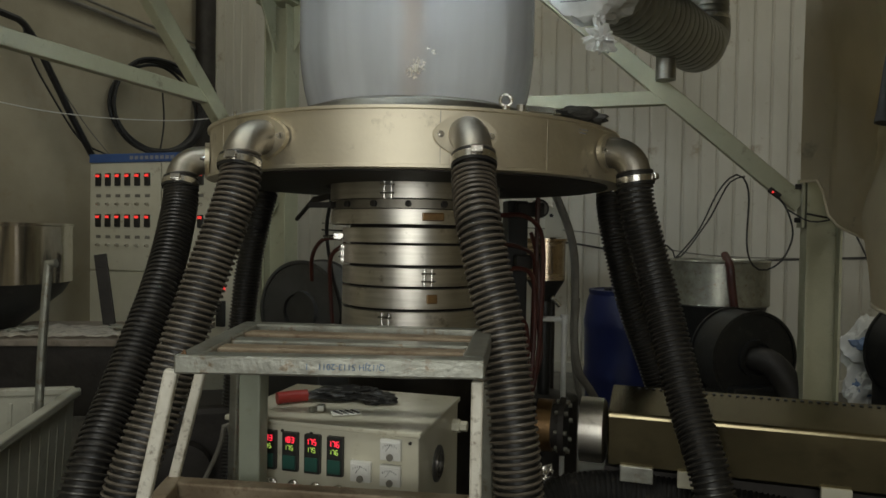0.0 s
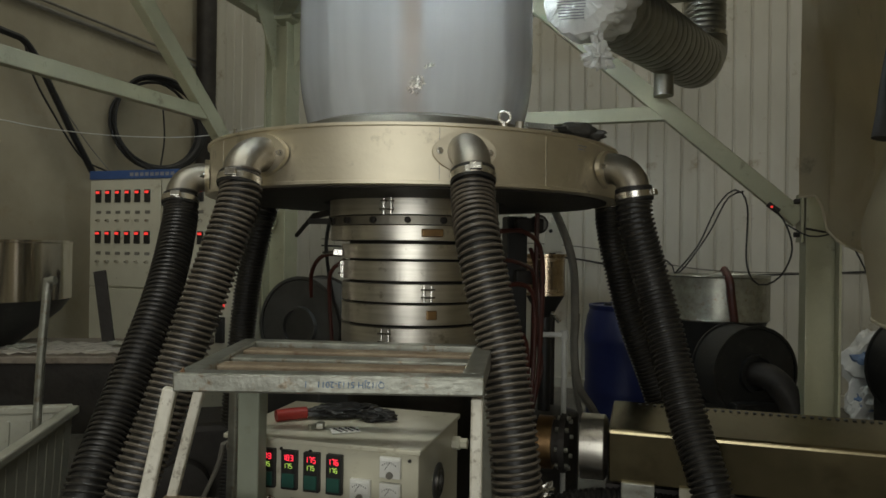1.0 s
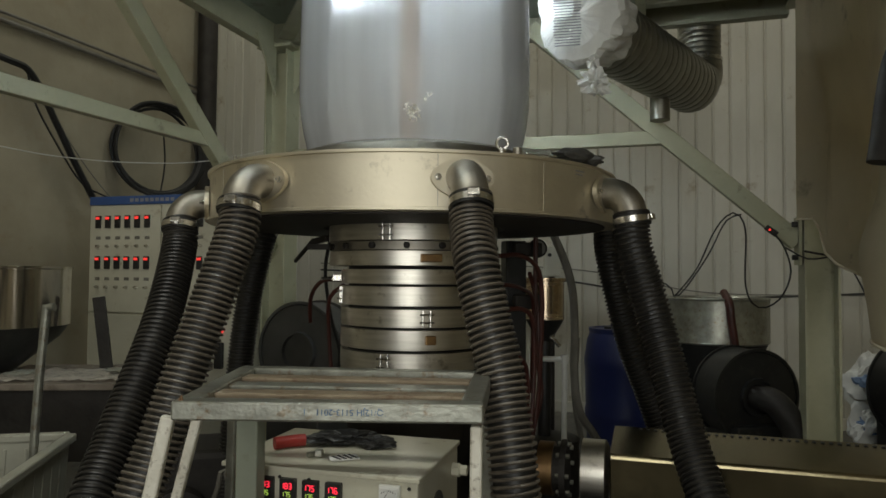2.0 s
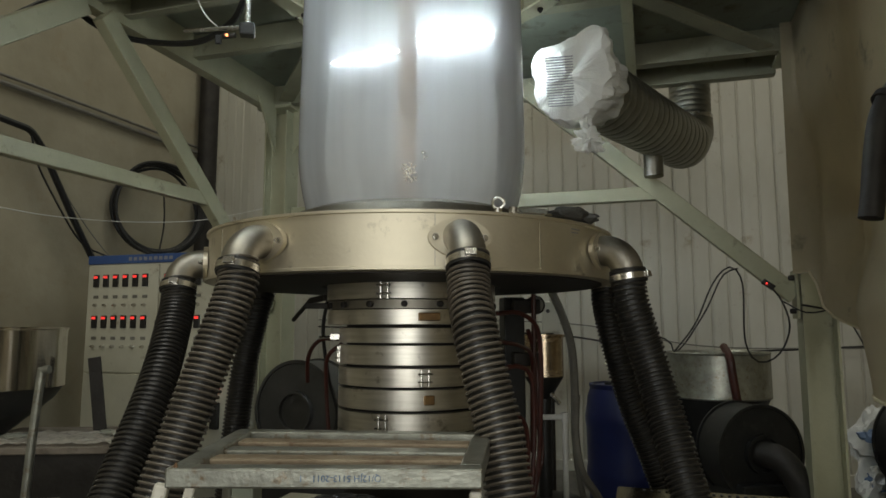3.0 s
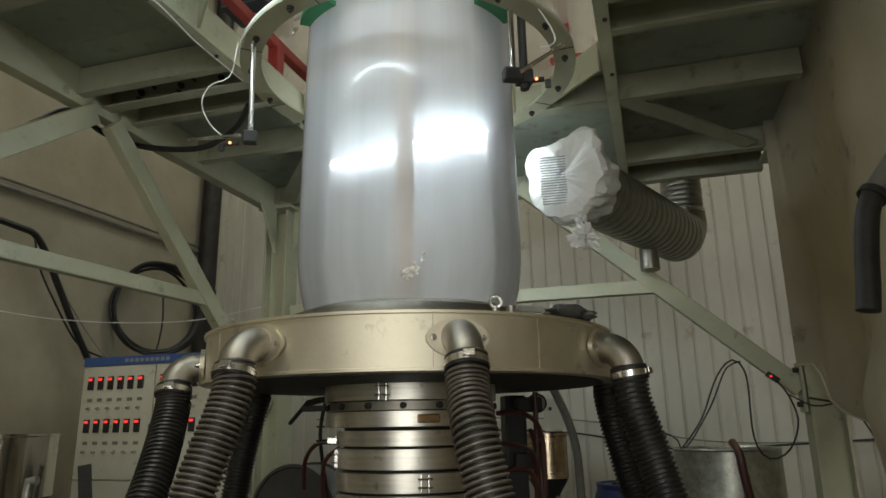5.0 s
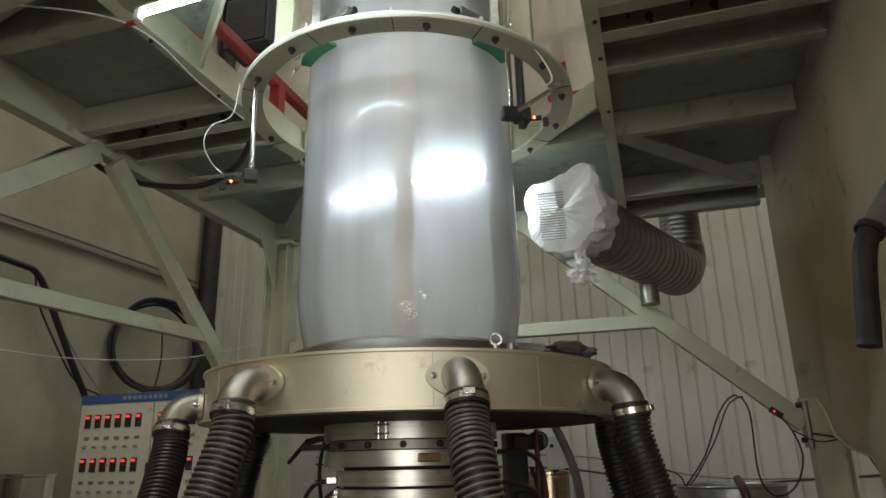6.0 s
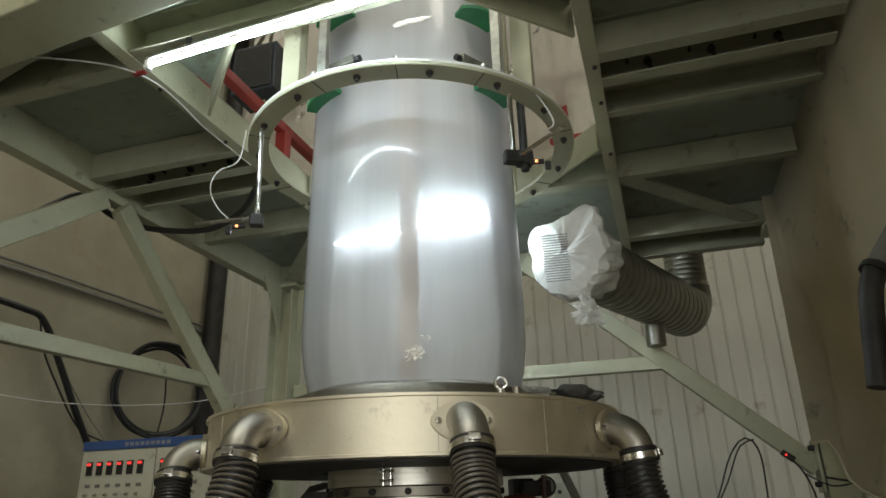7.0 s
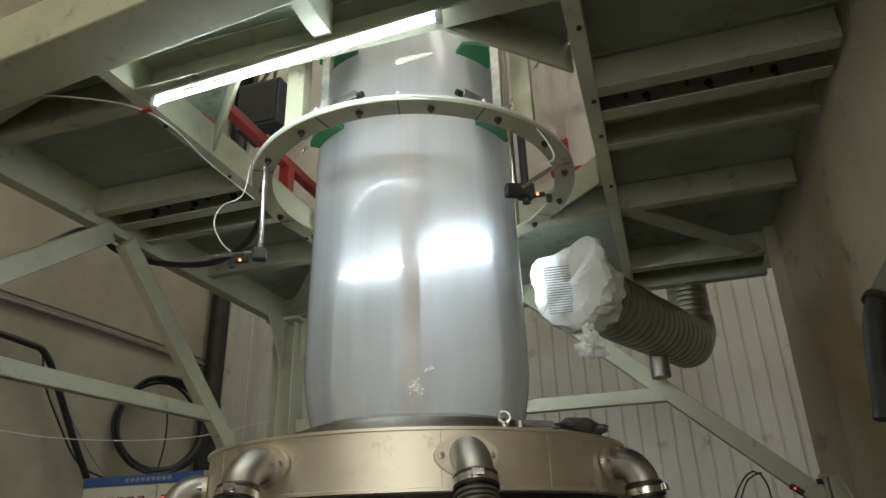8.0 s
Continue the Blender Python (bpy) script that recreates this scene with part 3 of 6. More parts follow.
def hose(deg, points, rib, height=1.548):
    """A ribbed hose from its inlet down through the points."""
    first = Vector(points[0])
    d = ring_dir(deg)
    start = Vector((AX.x, AX.y, height)) + d * (RR + 0.078)
    lean = (first - start)
    lean = (lean.x / max(0.1, -lean.z), lean.y / max(0.1, -lean.z))
    end, down = inlet(deg, lean, height)
    ob = thing("air_hose", points[-1], "black ribbed rubber air hose clamped to the air ring", "hose", "air hoses")
    bm = bmesh.new()
    way = [end - down * 0.012] + [Vector(p) for p in points]
    sweep(bm, smooth_path(way, 0.02), 0.0478, 28)
    part("hose_wall", bm, RUBBER, ob, smooth=True)
    line, coil, turn = smooth_path(way, 0.004), [], 0.0
    for i in range(1, len(line)):  # the wire wound round it
        ax = (line[i] - line[i - 1]).normalized()
        e1 = ax.cross(Vector((0, 1, 0))).normalized()
        e2 = ax.cross(e1)
        for k in range(8):
            t = turn + k / 8 * (line[i] - line[i - 1]).length
            g = t / 0.0150 * 2 * math.pi
            coil.append(line[i - 1].lerp(line[i], k / 8) + (e1 * math.cos(g) + e2 * math.sin(g)) * 0.0516)
        turn += (line[i] - line[i - 1]).length
    bm = bmesh.new()
    sweep(bm, coil, 0.0041, 6)
    part("spiral_rib", bm, rib, ob, smooth=True)
    bm = bmesh.new()
    sweep(bm, [end - down * 0.004, end + down * 0.03], 0.0555, 28)
    part("cuff", bm, RUBBER, ob, "smooth rubber cuff under the clamp", smooth=True)
    return ob


hose(12.6, [(0.072, 1.67, 1.41), (0.083, 1.61, 1.309), (0.11, 1.58, 1.179), (0.138, 1.55, 1.052), (0.164, 1.49, 0.814), (0.185, 1.47, 0.5), (0.2, 1.5, 0.06)], RIB)
hose(-33.0, [(-0.541, 1.79, 1.40), (-0.601, 1.72, 1.158), (-0.669, 1.64, 0.889), (-0.724, 1.572, 0.681), (-0.80, 1.54, 0.3), (-0.84, 1.54, 0.06)], RIB)
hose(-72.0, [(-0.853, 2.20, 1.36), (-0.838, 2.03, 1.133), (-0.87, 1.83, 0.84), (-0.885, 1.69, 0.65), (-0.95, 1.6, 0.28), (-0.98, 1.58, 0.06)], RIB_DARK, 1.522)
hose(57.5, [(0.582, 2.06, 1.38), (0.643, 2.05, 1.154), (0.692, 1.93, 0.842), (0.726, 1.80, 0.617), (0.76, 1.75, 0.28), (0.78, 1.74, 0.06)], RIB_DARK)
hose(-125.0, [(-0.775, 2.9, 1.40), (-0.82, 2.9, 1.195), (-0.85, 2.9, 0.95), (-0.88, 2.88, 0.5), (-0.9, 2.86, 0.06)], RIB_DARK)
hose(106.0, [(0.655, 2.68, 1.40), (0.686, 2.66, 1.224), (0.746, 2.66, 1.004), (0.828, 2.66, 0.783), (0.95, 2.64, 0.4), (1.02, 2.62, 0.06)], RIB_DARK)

# ---- the die ----
die = thing("film_die", (AX.x, AX.y, 0.0), "stack of turned steel heater bands round the die", "die head")
bm = bmesh.new()
lathe(bm, [(0.235, 0.25), (0.235, 1.46)], m0, 64)
part("core", bm, SOOT, die, smooth=True)


def band(r, z0, z1, name="heater_band", mt=None):
    bm = bmesh.new()
    lathe(bm, [(r - 0.02, z0), (r - 0.002, z0), (r, z0 + 0.0012), (r, z1 - 0.0012), (r - 0.002, z1), (r - 0.02, z1)], m0, 96, closed=True)
    return part(name, bm, mt or STEEL_DIE, die, smooth=True)


def band_lock(parent, deg, r, z0, z1, wide=0.012):
    """Where a band closes: two rods with nuts."""
    for s in (-1, 1):
        bm = bmesh.new()
        d = ring_dir(deg + s * wide / r * 57)
        p = Vector((AX.x, AX.y, 0)) + d * (r + 0.008)
        rod(bm, p + Vector((0, 0, z0 + 0.004)), p + Vector((0, 0, z1 - 0.004)), 0.0042, 8)
        part("lock_rod", bm, CLAMP, parent, smooth=True)
    for z in (z0 + (z1 - z0) * 0.3, z0 + (z1 - z0) * 0.72):
        bm = bmesh.new()
        d = ring_dir(deg)
        p = Vector((AX.x, AX.y, z)) + d * (r + 0.014)
        t = Vector((-d.y, d.x, 0))
        rod(bm, p - t * 0.024, p + t * 0.024, 0.0032, 8)
        part("lock_screw", bm, CLAMP, parent, smooth=True)


b = band(0.307, 1.404, 1.462)
band_lock(b, -14, 0.307, 1.40, 1.465)
band(0.296, 1.372, 1.402, "bolt_ring", CAST)
for k in range(16):
    bm = bmesh.new()
    d = ring_dir(k * 22.5 - 2)
    p = Vector((AX.x, AX.y, 1.387)) + d * 0.296
    rot = d.to_track_quat("Z", "Y").to_matrix().to_4x4()
    lathe(bm, [(0.011, 0), (0.011, 0.012), (0.006, 0.014)], Matrix.Translation(p) @ rot, 10)
    part("bolt", bm, SOOT, die)
b = band(0.304, 1.320, 1.370)
bm = bmesh.new()
d = ring_dir(13)
p = Vector((AX.x, AX.y, 1.345)) + d * 0.312
box(bm, Matrix.Translation(p) @ at(0, 0, 0, 13), 0.07, 0.02, 0.026, 0.003)
part("terminal", bm, BRASS, b)
for z0, z1, lock in ((1.259, 1.309, None), (1.186, 1.251, -68), (1.115, 1.176, 12), (1.040, 1.107, None), (0.965, 1.031, -18), (0.89, 0.957, None), (0.81, 0.882, 10)):
    b = band(0.262, z0, z1)
    if lock is not None:
        band_lock(b, lock, 0.262, z0, z1)
bm = bmesh.new()
d = ring_dir(15)
box(bm, Matrix.Translation(Vector((AX.x, AX.y, 1.075)) + d * 0.268) @ at(0, 0, 0, 15), 0.035, 0.016, 0.03, 0.003)
part("terminal", bm, BRASS, die)
bm = bmesh.new()
lathe(bm, [(0.38, 0.0), (0.38, 0.22), (0.30, 0.26)], m0, 48)
part("base", bm, SOOT, die, smooth=True)

# ---- the extruder barrel ----
extruder = thing("extruder_barrel", L(1.6, 0.02, 0), "yellowish stainless cover of the extruder barrel", "extruder", turn=TURN)
bm = bmesh.new()
prof = [(-0.168, 0.575), (-0.20, 0.738), (-0.192, 0.748), (0.105, 0.772), (0.14, 0.74), (0.14, 0.575)]
ends = []
for u in (0.712, 3.4):
    ends.append([bm.verts.new(L(u, v, z)) for v, z in prof])
for k in range(len(prof)):
    bm.faces.new((ends[0][k], ends[0][(k + 1) % 6], ends[1][(k + 1) % 6], ends[1][k]))
bm.faces.new(ends[0]), bm.faces.new(ends[1])
bmesh.ops.bevel(bm, geom=list(bm.edges), offset=0.004, segments=1, affect="EDGES")
part("cover", bm, BARREL, extruder)
bm = bmesh.new()
bar(bm, L(0.7, 0.0, 0.48), L(3.4, 0.0, 0.48), 0.22, 0.14)
part("bed", bm, SOOT, extruder)
for u in (0.95, 2.2, 3.2):
    bm = bmesh.new()
    bar(bm, L(u, 0, 0.0), L(u, 0, 0.42), 0.16, 0.2)
    part("leg", bm, SOOT, extruder)
rotu = (L(1, 0, 0) - L(0, 0, 0)).to_track_quat("Z", "Y").to_matrix().to_4x4()
bm = bmesh.new()
lathe(bm, [(0.107, 0), (0.107, 0.075), (0.09, 0.085)], Matrix.Translation(L(0.615, -0.02, 0.64)) @ rotu, 40)
part("heater_band", bm, STEEL_DIE, extruder, smooth=True)
bm = bmesh.new()
lathe(bm, [(0.075, 0), (0.075, 0.30)], Matrix.Translation(L(0.25, -0.02, 0.64)) @ rotu, 32)
part("neck", bm, SOOT, extruder, smooth=True)
bm = bmesh.new()
lathe(bm, [(0.088, 0), (0.088, 0.05)], Matrix.Translation(L(0.47, -0.02, 0.64)) @ rotu, 32)
part("neck_band", bm, BRASS, extruder, smooth=True)
for u, r, w, mt in ((0.37, 0.10, 0.014, SOOT), (0.545, 0.098, 0.02, SOOT), (0.44, 0.092, 0.008, CLAMP)):
    bm = bmesh.new()
    lathe(bm, [(r, 0), (r, w)], Matrix.Translation(L(u, -0.02, 0.64)) @ rotu, 32)
    ring = part("neck_flange", bm, mt, extruder)
    for k in range(8):
        bm = bmesh.new()
        t = 2 * math.pi * k / 8
        lathe(bm, [(0.008, -0.012), (0.008, w + 0.012)], Matrix.Translation(L(u, -0.02, 0.64)) @ rotu @ at((r - 0.014) * math.cos(t), (r - 0.014) * math.sin(t), 0), 6)
        part("flange_bolt", bm, GALV, ring)

for k in range(90):
    bm = bmesh.new()
    box(bm, inhall(0.80 + 0.024 * k, 0.075, 0.7712), 0.010, 0.012, 0.003)
    part("cover_slot", bm, BLACK, extruder)
for k, (u, w) in enumerate(((0.80, 0.10), (0.95, 0.06), (1.02, 0.03), (1.35, 0.08), (1.6, 0.05), (1.75, 0.12))):
    bm = bmesh.new()
    box(bm, inhall(u, -0.17, 0.555), w, 0.02, 0.05, 0.003)
    part("terminal_box", bm, GALV if k % 2 == 0 else CREAM, extruder)
foil = thing("foil_scrap", L(0.50, -0.14, 0.45), "crumpled foil wrapped below the barrel neck", "foil")
bm = bmesh.new()
crumple(bm, inhall(0.51, -0.15, 0.505, 0, 0, 25), 0.03, 0.02, 0.035, 0.9, 2.2, 2.0, 3)
crumple(bm, inhall(0.53, -0.13, 0.475, 0, 0, 25), 0.035, 0.02, 0.012, 0.9, 2.2, 5.0, 3)
part("foil_lump", bm, CLAMP, foil)
floor_hose = thing("floor_hose", L(0.9, -0.1, 0), "black ribbed hose lying under the barrel", "hose")
bm = bmesh.new()
ribbed(bm, [L(0.25, -0.25, 0.10), L(0.42, -0.22, 0.36), L(0.60, -0.16, 0.47), L(0.9, -0.10, 0.48), L(1.3, -0.09, 0.46)], 0.06, 0.0157, 0.0055, 24, 2.2)
part("ribbed_tube", bm, RUBBER, floor_hose)

# ---- the step stand ----
stand = thing("step_stand", (-0.2, 1.4, 0), "welded galvanised square-tube step stand", "step stand")
SZ = 1.069
FL, FR, BL, BR = Vector((-0.47, 1.215, SZ)), Vector((0.075, 1.205, SZ)), Vector((-0.48, 1.64, SZ)), Vector((0.115, 1.585, SZ))


def rail(a, b, w=0.04, h=0.04, name="rail", mt=None):
    bm = bmesh.new()
    bar(bm, a, b, w, h, bevel=0.004)
    return part(name, bm, mt or GALV, stand)


drop = Vector((0, 0, -0.02))
front_rail = rail(FL + Vector((0, 0, -0.017)), FR + Vector((0, 0, -0.017)), 0.04, 0.034)
rail(BL + drop, BR + drop)
rail(FL + drop + Vector((0.02, 0.02, 0)), BL + drop + Vector((0.02, -0.02, 0)))
rail(FR + drop + Vector((-0.02, 0.02, 0)), BR + drop + Vector((-0.02, -0.02, 0)))
for f in (0.28, 0.5, 0.74):
    a, b2 = FL.lerp(BL, f) + drop + Vector((0.04, 0, 0)), FR.lerp(BR, f) + drop + Vector((-0.04, 0, 0))
    rail(a, b2, 0.05, 0.03, "tread_slat", RUSTY if f != 0.5 else GALV)
rail(FL + Vector((-0.01, 0, -0.03)), Vector((-0.69, 1.19, 0.0)), 0.021, 0.024, "leg", LEGS)
rail(FR + Vector((-0.012, 0, -0.04)), Vector((0.06, 1.18, 0.0)), 0.021, 0.024, "leg", LEGS)
rail(Vector((-0.515, 1.50, SZ - 0.03)), Vector((-0.592, 1.50, 0.72)), 0.020, 0.022, "leg", LEGS)
rail(Vector((-0.475, 1.60, SZ - 0.04)), Vector((-0.50, 1.62, 0.0)), 0.03, 0.03, "leg", GALV)
rail(BR + Vector((-0.01, 0, -0.04)), Vector((0.13, 1.66, 0.0)), 0.03, 0.03, "leg")
rail(Vector((-0.545, 1.205, 0.731)), Vector((0.06, 1.20, 0.731)), 0.04, 0.036, "step_rail", RUSTY)
rail(Vector((-0.575, 1.48, 0.727)), Vector((0.06, 1.40, 0.727)), 0.04, 0.036, "step_rail", RUSTY)
rail(Vector((-0.56, 1.21, 0.728)), Vector((-0.585, 1.5, 0.728)), 0.036, 0.036, "step_rail", RUSTY)

post = thing("steel_post", (-0.430, 1.56, 0), "grey painted square steel post", "post")
bm = bmesh.new()
box(bm, at(-0.430, 1.56, 0.505, -8), 0.050, 0.050, 1.01, 0.004)
# darker deck colour here stands for the shade on the post
part("shaft", bm, DECK, post)
bm = bmesh.new()
box(bm, at(-0.430, 1.56, 0.006, -8), 0.14, 0.14, 0.012, 0.002)
part("foot_plate", bm, GREEN, post)

# ---- the temperature control box ----
BXF = (Vector((-0.05, 1.53, 0)) - Vector((-0.52, 1.66, 0)))
ANG = math.degrees(math.atan2(BXF.y, BXF.x))
CB = pose(-0.285, 1.595, 0, 0, 0, ANG)  # x along its front, y into it
control_box = thing("control_box", (-0.285, 1.595, 0.46), "cream enamelled temperature control box with red digits", "control box", turn=ANG)


def cb(x, y, z, rx=0, ry=0, rz=0):
    return CB @ pose(x, y, z, rx, ry, rz)


bm = bmesh.new()
box(bm, cb(0, 0.182, 0.645), 0.488, 0.36, 0.37, 0.004)
part("case", bm, CREAM, control_box)
bm = bmesh.new()
box(bm, cb(0, 0.180, 0.834), 0.50, 0.372, 0.012, 0.003)
part("lid", bm, CREAM, control_box)
SEGS = {"0": "abcdef", "1": "bc", "3": "abgcd", "5": "afgcd", "6": "afgedc", "7": "abc", "8": "abcdefg"}


def digits(text, m, h, material, parent):
    """Seven-segment figures, each stroke a small bar, joined."""
    bm = bmesh.new()
    w = h * 0.52
    x = 0.0
    for ch in text:
        for s in SEGS[ch]:
            cx, cz, hor = {"a": (0, h / 2, 1), "g": (0, 0, 1), "d": (0, -h / 2, 1), "b": (w / 2, h / 4, 0), "c": (w / 2, -h / 4, 0), "f": (-w / 2, h / 4, 0), "e": (-w / 2, -h / 4, 0)}[s]
            box(bm, m @ at(x + cx, 0, cz), w * 0.85 if hor else h * 0.13, 0.001, h * 0.13 if hor else h * 0.42)
        x += w * 1.55
    part("digits", bm, material, parent)


for k, (top, low) in enumerate((("173", "175"), ("183", "175"), ("175", "175"), ("176", "176"))):
    x = -0.129 + 0.0575 * k
    bm = bmesh.new()
    box(bm, cb(x, -0.004, 0.768), 0.040, 0.014, 0.092, 0.002)
    meter = part("temperature_controller", bm, BLACK, control_box)
    bm = bmesh.new()
    box(bm, cb(x, -0.013, 0.745), 0.032, 0.004, 0.032, 0.001)
    part("key_panel", bm, KEYPAD, meter, "dark green key panel")
    digits(top, cb(x - 0.0115, -0.0122, 0.798), 0.0125, LED_RED, meter)
    digits(low, cb(x - 0.0105, -0.0122, 0.779), 0.0105, LED_GREEN, meter)
    bm = bmesh.new()
    lathe(bm, [(0.014, 0), (0.014, 0.006), (0.010, 0.008), (0.010, 0.018), (0.0085, 0.02)], cb(x + 0.008, -0.002, 0.688, 90), 20)
    part("knob", bm, CLAMP, control_box, "chrome switch knob", smooth=True)
for x, z in ((0.180, 0.797), (0.180, 0.738), (0.108, 0.740)):
    bm = bmesh.new()
    box(bm, cb(x, -0.004, z), 0.05, 0.012, 0.048, 0.002)
    gauge = part("gauge", bm, WHITE, control_box, "white analogue panel meter")
    bm = bmesh.new()
    box(bm, cb(x, -0.0115, z + 0.006), 0.042, 0.003, 0.024)
    part("scale_plate", bm, SACK, gauge)
    bm = bmesh.new()
    box(bm, cb(x - 0.004, -0.0135, z + 0.006, 0, 35), 0.001, 0.001, 0.022)
    for q in range(7):
        box(bm, cb(x - 0.016 + q * 0.0053, -0.0135, z + 0.013 - 0.0006 * (q - 3) ** 2), 0.001, 0.001, 0.004)
    part("needle", bm, BLACK, gauge)
    bm = bmesh.new()
    lathe(bm, [(0.008, 0), (0.008, 0.005)], cb(x, -0.009, z - 0.016, 90), 14)
    part("screw_cap", bm, GREYHOSE, gauge)
bm = bmesh.new()
lathe(bm, [(0.018, 0), (0.018, 0.02), (0.014, 0.022), (0.014, 0.04)], cb(0.244, 0.31, 0.775, 0, 90), 6)
part("cable_gland", bm, CREAM, control_box)
# side fan grille
bm = bmesh.new()
lathe(bm, [(0.045, 0), (0.045, 0.004), (0.040, 0.006)], cb(0.244, 0.16, 0.72, 0, 90), 28)
grille = part("fan_grille", bm, GREYPAINT, control_box)
for r in (0.012, 0.022, 0.032):
    bm = bmesh.new()
    lathe(bm, [(r - 0.001, 0), (r + 0.001, 0), (r + 0.001, 0.003), (r - 0.001, 0.003)], cb(0.250, 0.16, 0.72, 0, 90), 24, closed=True)
    part("grille_wire", bm, CLAMP, grille)
for x in (-0.22, -0.095, -0.02, 0.225):
    bm = bmesh.new()
    lathe(bm, [(0.004, 0), (0.004, 0.003)], cb(x, -0.001, 0.815, 90), 10)
    part("screw", bm, SOOT, control_box)
trestle = thing("box_trestle", (-0.285, 1.7, 0), "dark steel trestle under the control box", "trestle", turn=ANG)
for x in (-0.21, 0.21):
    for y in (0.03, 0.33):
        bm = bmesh.new()
        box(bm, cb(x, y, 0.215), 0.04, 0.04, 0.43, 0.003)
        part("leg", bm, SOOT, trestle)
bm = bmesh.new()
box(bm, cb(0, 0.18, 0.445), 0.47, 0.35, 0.028, 0.003)
part("top_frame", bm, SOOT, trestle)

# ---- the switch cabinet ----
cabinet = thing("switch_cabinet", L(-2.55, 1.7, 0), "grey-white electrical cabinet with a blue header and red displays", "cabinet", turn=TURN)
CF = 1.5  # its front
CU0, CU1, CH = -2.97, -1.72, 1.82
bm = bmesh.new()
box(bm, inhall((CU0 + CU1) / 2, CF + 0.205, 0.88), CU1 - CU0, 0.40, 1.76, 0.004)
part("body", bm, CREAM, cabinet)
bm = bmesh.new()
box(bm, inhall((CU0 + CU1) / 2, CF + 0.20, 1.79), CU1 - CU0 + 0.01, 0.42, 0.06, 0.004)
header = part("header", bm, BLUE, cabinet, "blue header strip")
bm = bmesh.new()
for k in range(9):
    box(bm, inhall(CU0 + 0.36 + 0.042 * k, CF - 0.011, 1.79), 0.028, 0.003, 0.024)
part("lettering", bm, INK, header)
for u0, u1 in ((CU0 + 0.01, -2.365), (-2.355, CU1 - 0.01)):
    for z0, z1 in ((0.08, 1.00), (1.01, 1.75)):
        bm = bmesh.new()
        box(bm, inhall((u0 + u1) / 2, CF - 0.004, (z0 + z1) / 2), u1 - u0, 0.02, z1 - z0, 0.003)
        part("door", bm, CREAM, cabinet)
for col, base in ((6, CU0 + 0.085), (4, -2.29)):
    for k in range(col):
        u = base + 0.083 * k
        for z in (1.64, 1.355):
            bm = bmesh.new()
            box(bm, inhall(u, CF - 0.02, z), 0.044, 0.014, 0.088, 0.003)
            unit = part("display", bm, BLACK, cabinet)
            bm = bmesh.new()
            box(bm, inhall(u, CF - 0.0285, z + 0.026), 0.030, 0.003, 0.016)
            part("digit_window", bm, LAMP_RED, unit)
            bm = bmesh.new()
            box(bm, inhall(u, CF - 0.016, z - 0.112), 0.040, 0.004, 0.022, 0.001)
            part("name_plate", bm, GREYHOSE, cabinet)
            bm = bmesh.new()
            lathe(bm, [(0.012, 0), (0.012, 0.012), (0.006, 0.03)], inhall(u, CF - 0.012, z - 0.170, 0, 90), 14)
            part("switch", bm, CLAMP, cabinet, smooth=True)
for (u, z, r, mt) in ((-1.86, 0.91, 0.014, LAMP_RED), ):
    bm = bmesh.new()
    lathe(bm, [(r, 0), (r, 0.012), (r * 0.5, 0.018)], inhall(u, CF - 0.012, z, 0, 90), 16)
    part("pilot_lamp", bm, mt, cabinet, smooth=True)
bm = bmesh.new()
box(bm, inhall(-1.87, CF - 0.028, 0.75), 0.06, 0.03, 0.17, 0.006)
part("breaker_handle", bm, BLACK, cabinet)
bm = bmesh.new()
box(bm, inhall(-2.36, CF - 0.02, 1.33), 0.02, 0.02, 0.07, 0.003)
part("door_handle", bm, BLACK, cabinet)

# ---- blue drum ----
drum = thing("plastic_drum", (1.39, 5.2, 0), "dark blue plastic drum standing on the floor", "drum")
bm = bmesh.new()
lathe(bm, [(0.25, 0.0), (0.275, 0.03), (0.282, 0.18), (0.292, 0.22), (0.292, 0.27), (0.286, 0.30), (0.290, 0.58), (0.296, 0.62), (0.296, 0.66), (0.288, 0.70), (0.275, 0.80), (0.255, 0.86), (0.262, 0.875), (0.262, 0.895), (0.235, 0.897), (0.23, 0.885)], at(1.39, 5.2, 0), 48)
part("shell", bm, DRUM, drum, smooth=True)
for s in (-0.12, 0.12):
    bm = bmesh.new()
    lathe(bm, [(0.03, 0.88), (0.03, 0.905), (0.022, 0.908)], at(1.39 + s, 5.2, 0), 16)
    part("bung", bm, BLACK, drum)

# ---- steel tank, fans ----
tank = thing("steel_tank", (1.92, 4.75, 0), "dented open stainless steel tank on a black cone", "tank")
mt0 = at(1.92, 4.75, 0)
bm = bmesh.new()
lathe(bm, [(0.335, 0.84), (0.342, 0.85), (0.338, 0.86), (0.338, 1.13), (0.345, 1.14), (0.338, 1.15), (0.330, 1.14), (0.330, 0.86)], mt0, 56, closed=True)
part("shell", bm, GALV, tank, smooth=True)
bm = bmesh.new()
lathe(bm, [(0.332, 0.85), (0.30, 0.78), (0.12, 0.42), (0.12, 0.30)], mt0, 40)
part("cone", bm, BLACK, tank, smooth=True)
bm = bmesh.new()
sweep(bm, smooth_path([(1.90, 4.40, 0.82), (1.87, 4.39, 1.0), (1.86, 4.40, 1.12), (1.88, 4.55, 1.20)], 0.03), 0.026, 10)
part("strap_hose", bm, COPPER, tank, smooth=True)
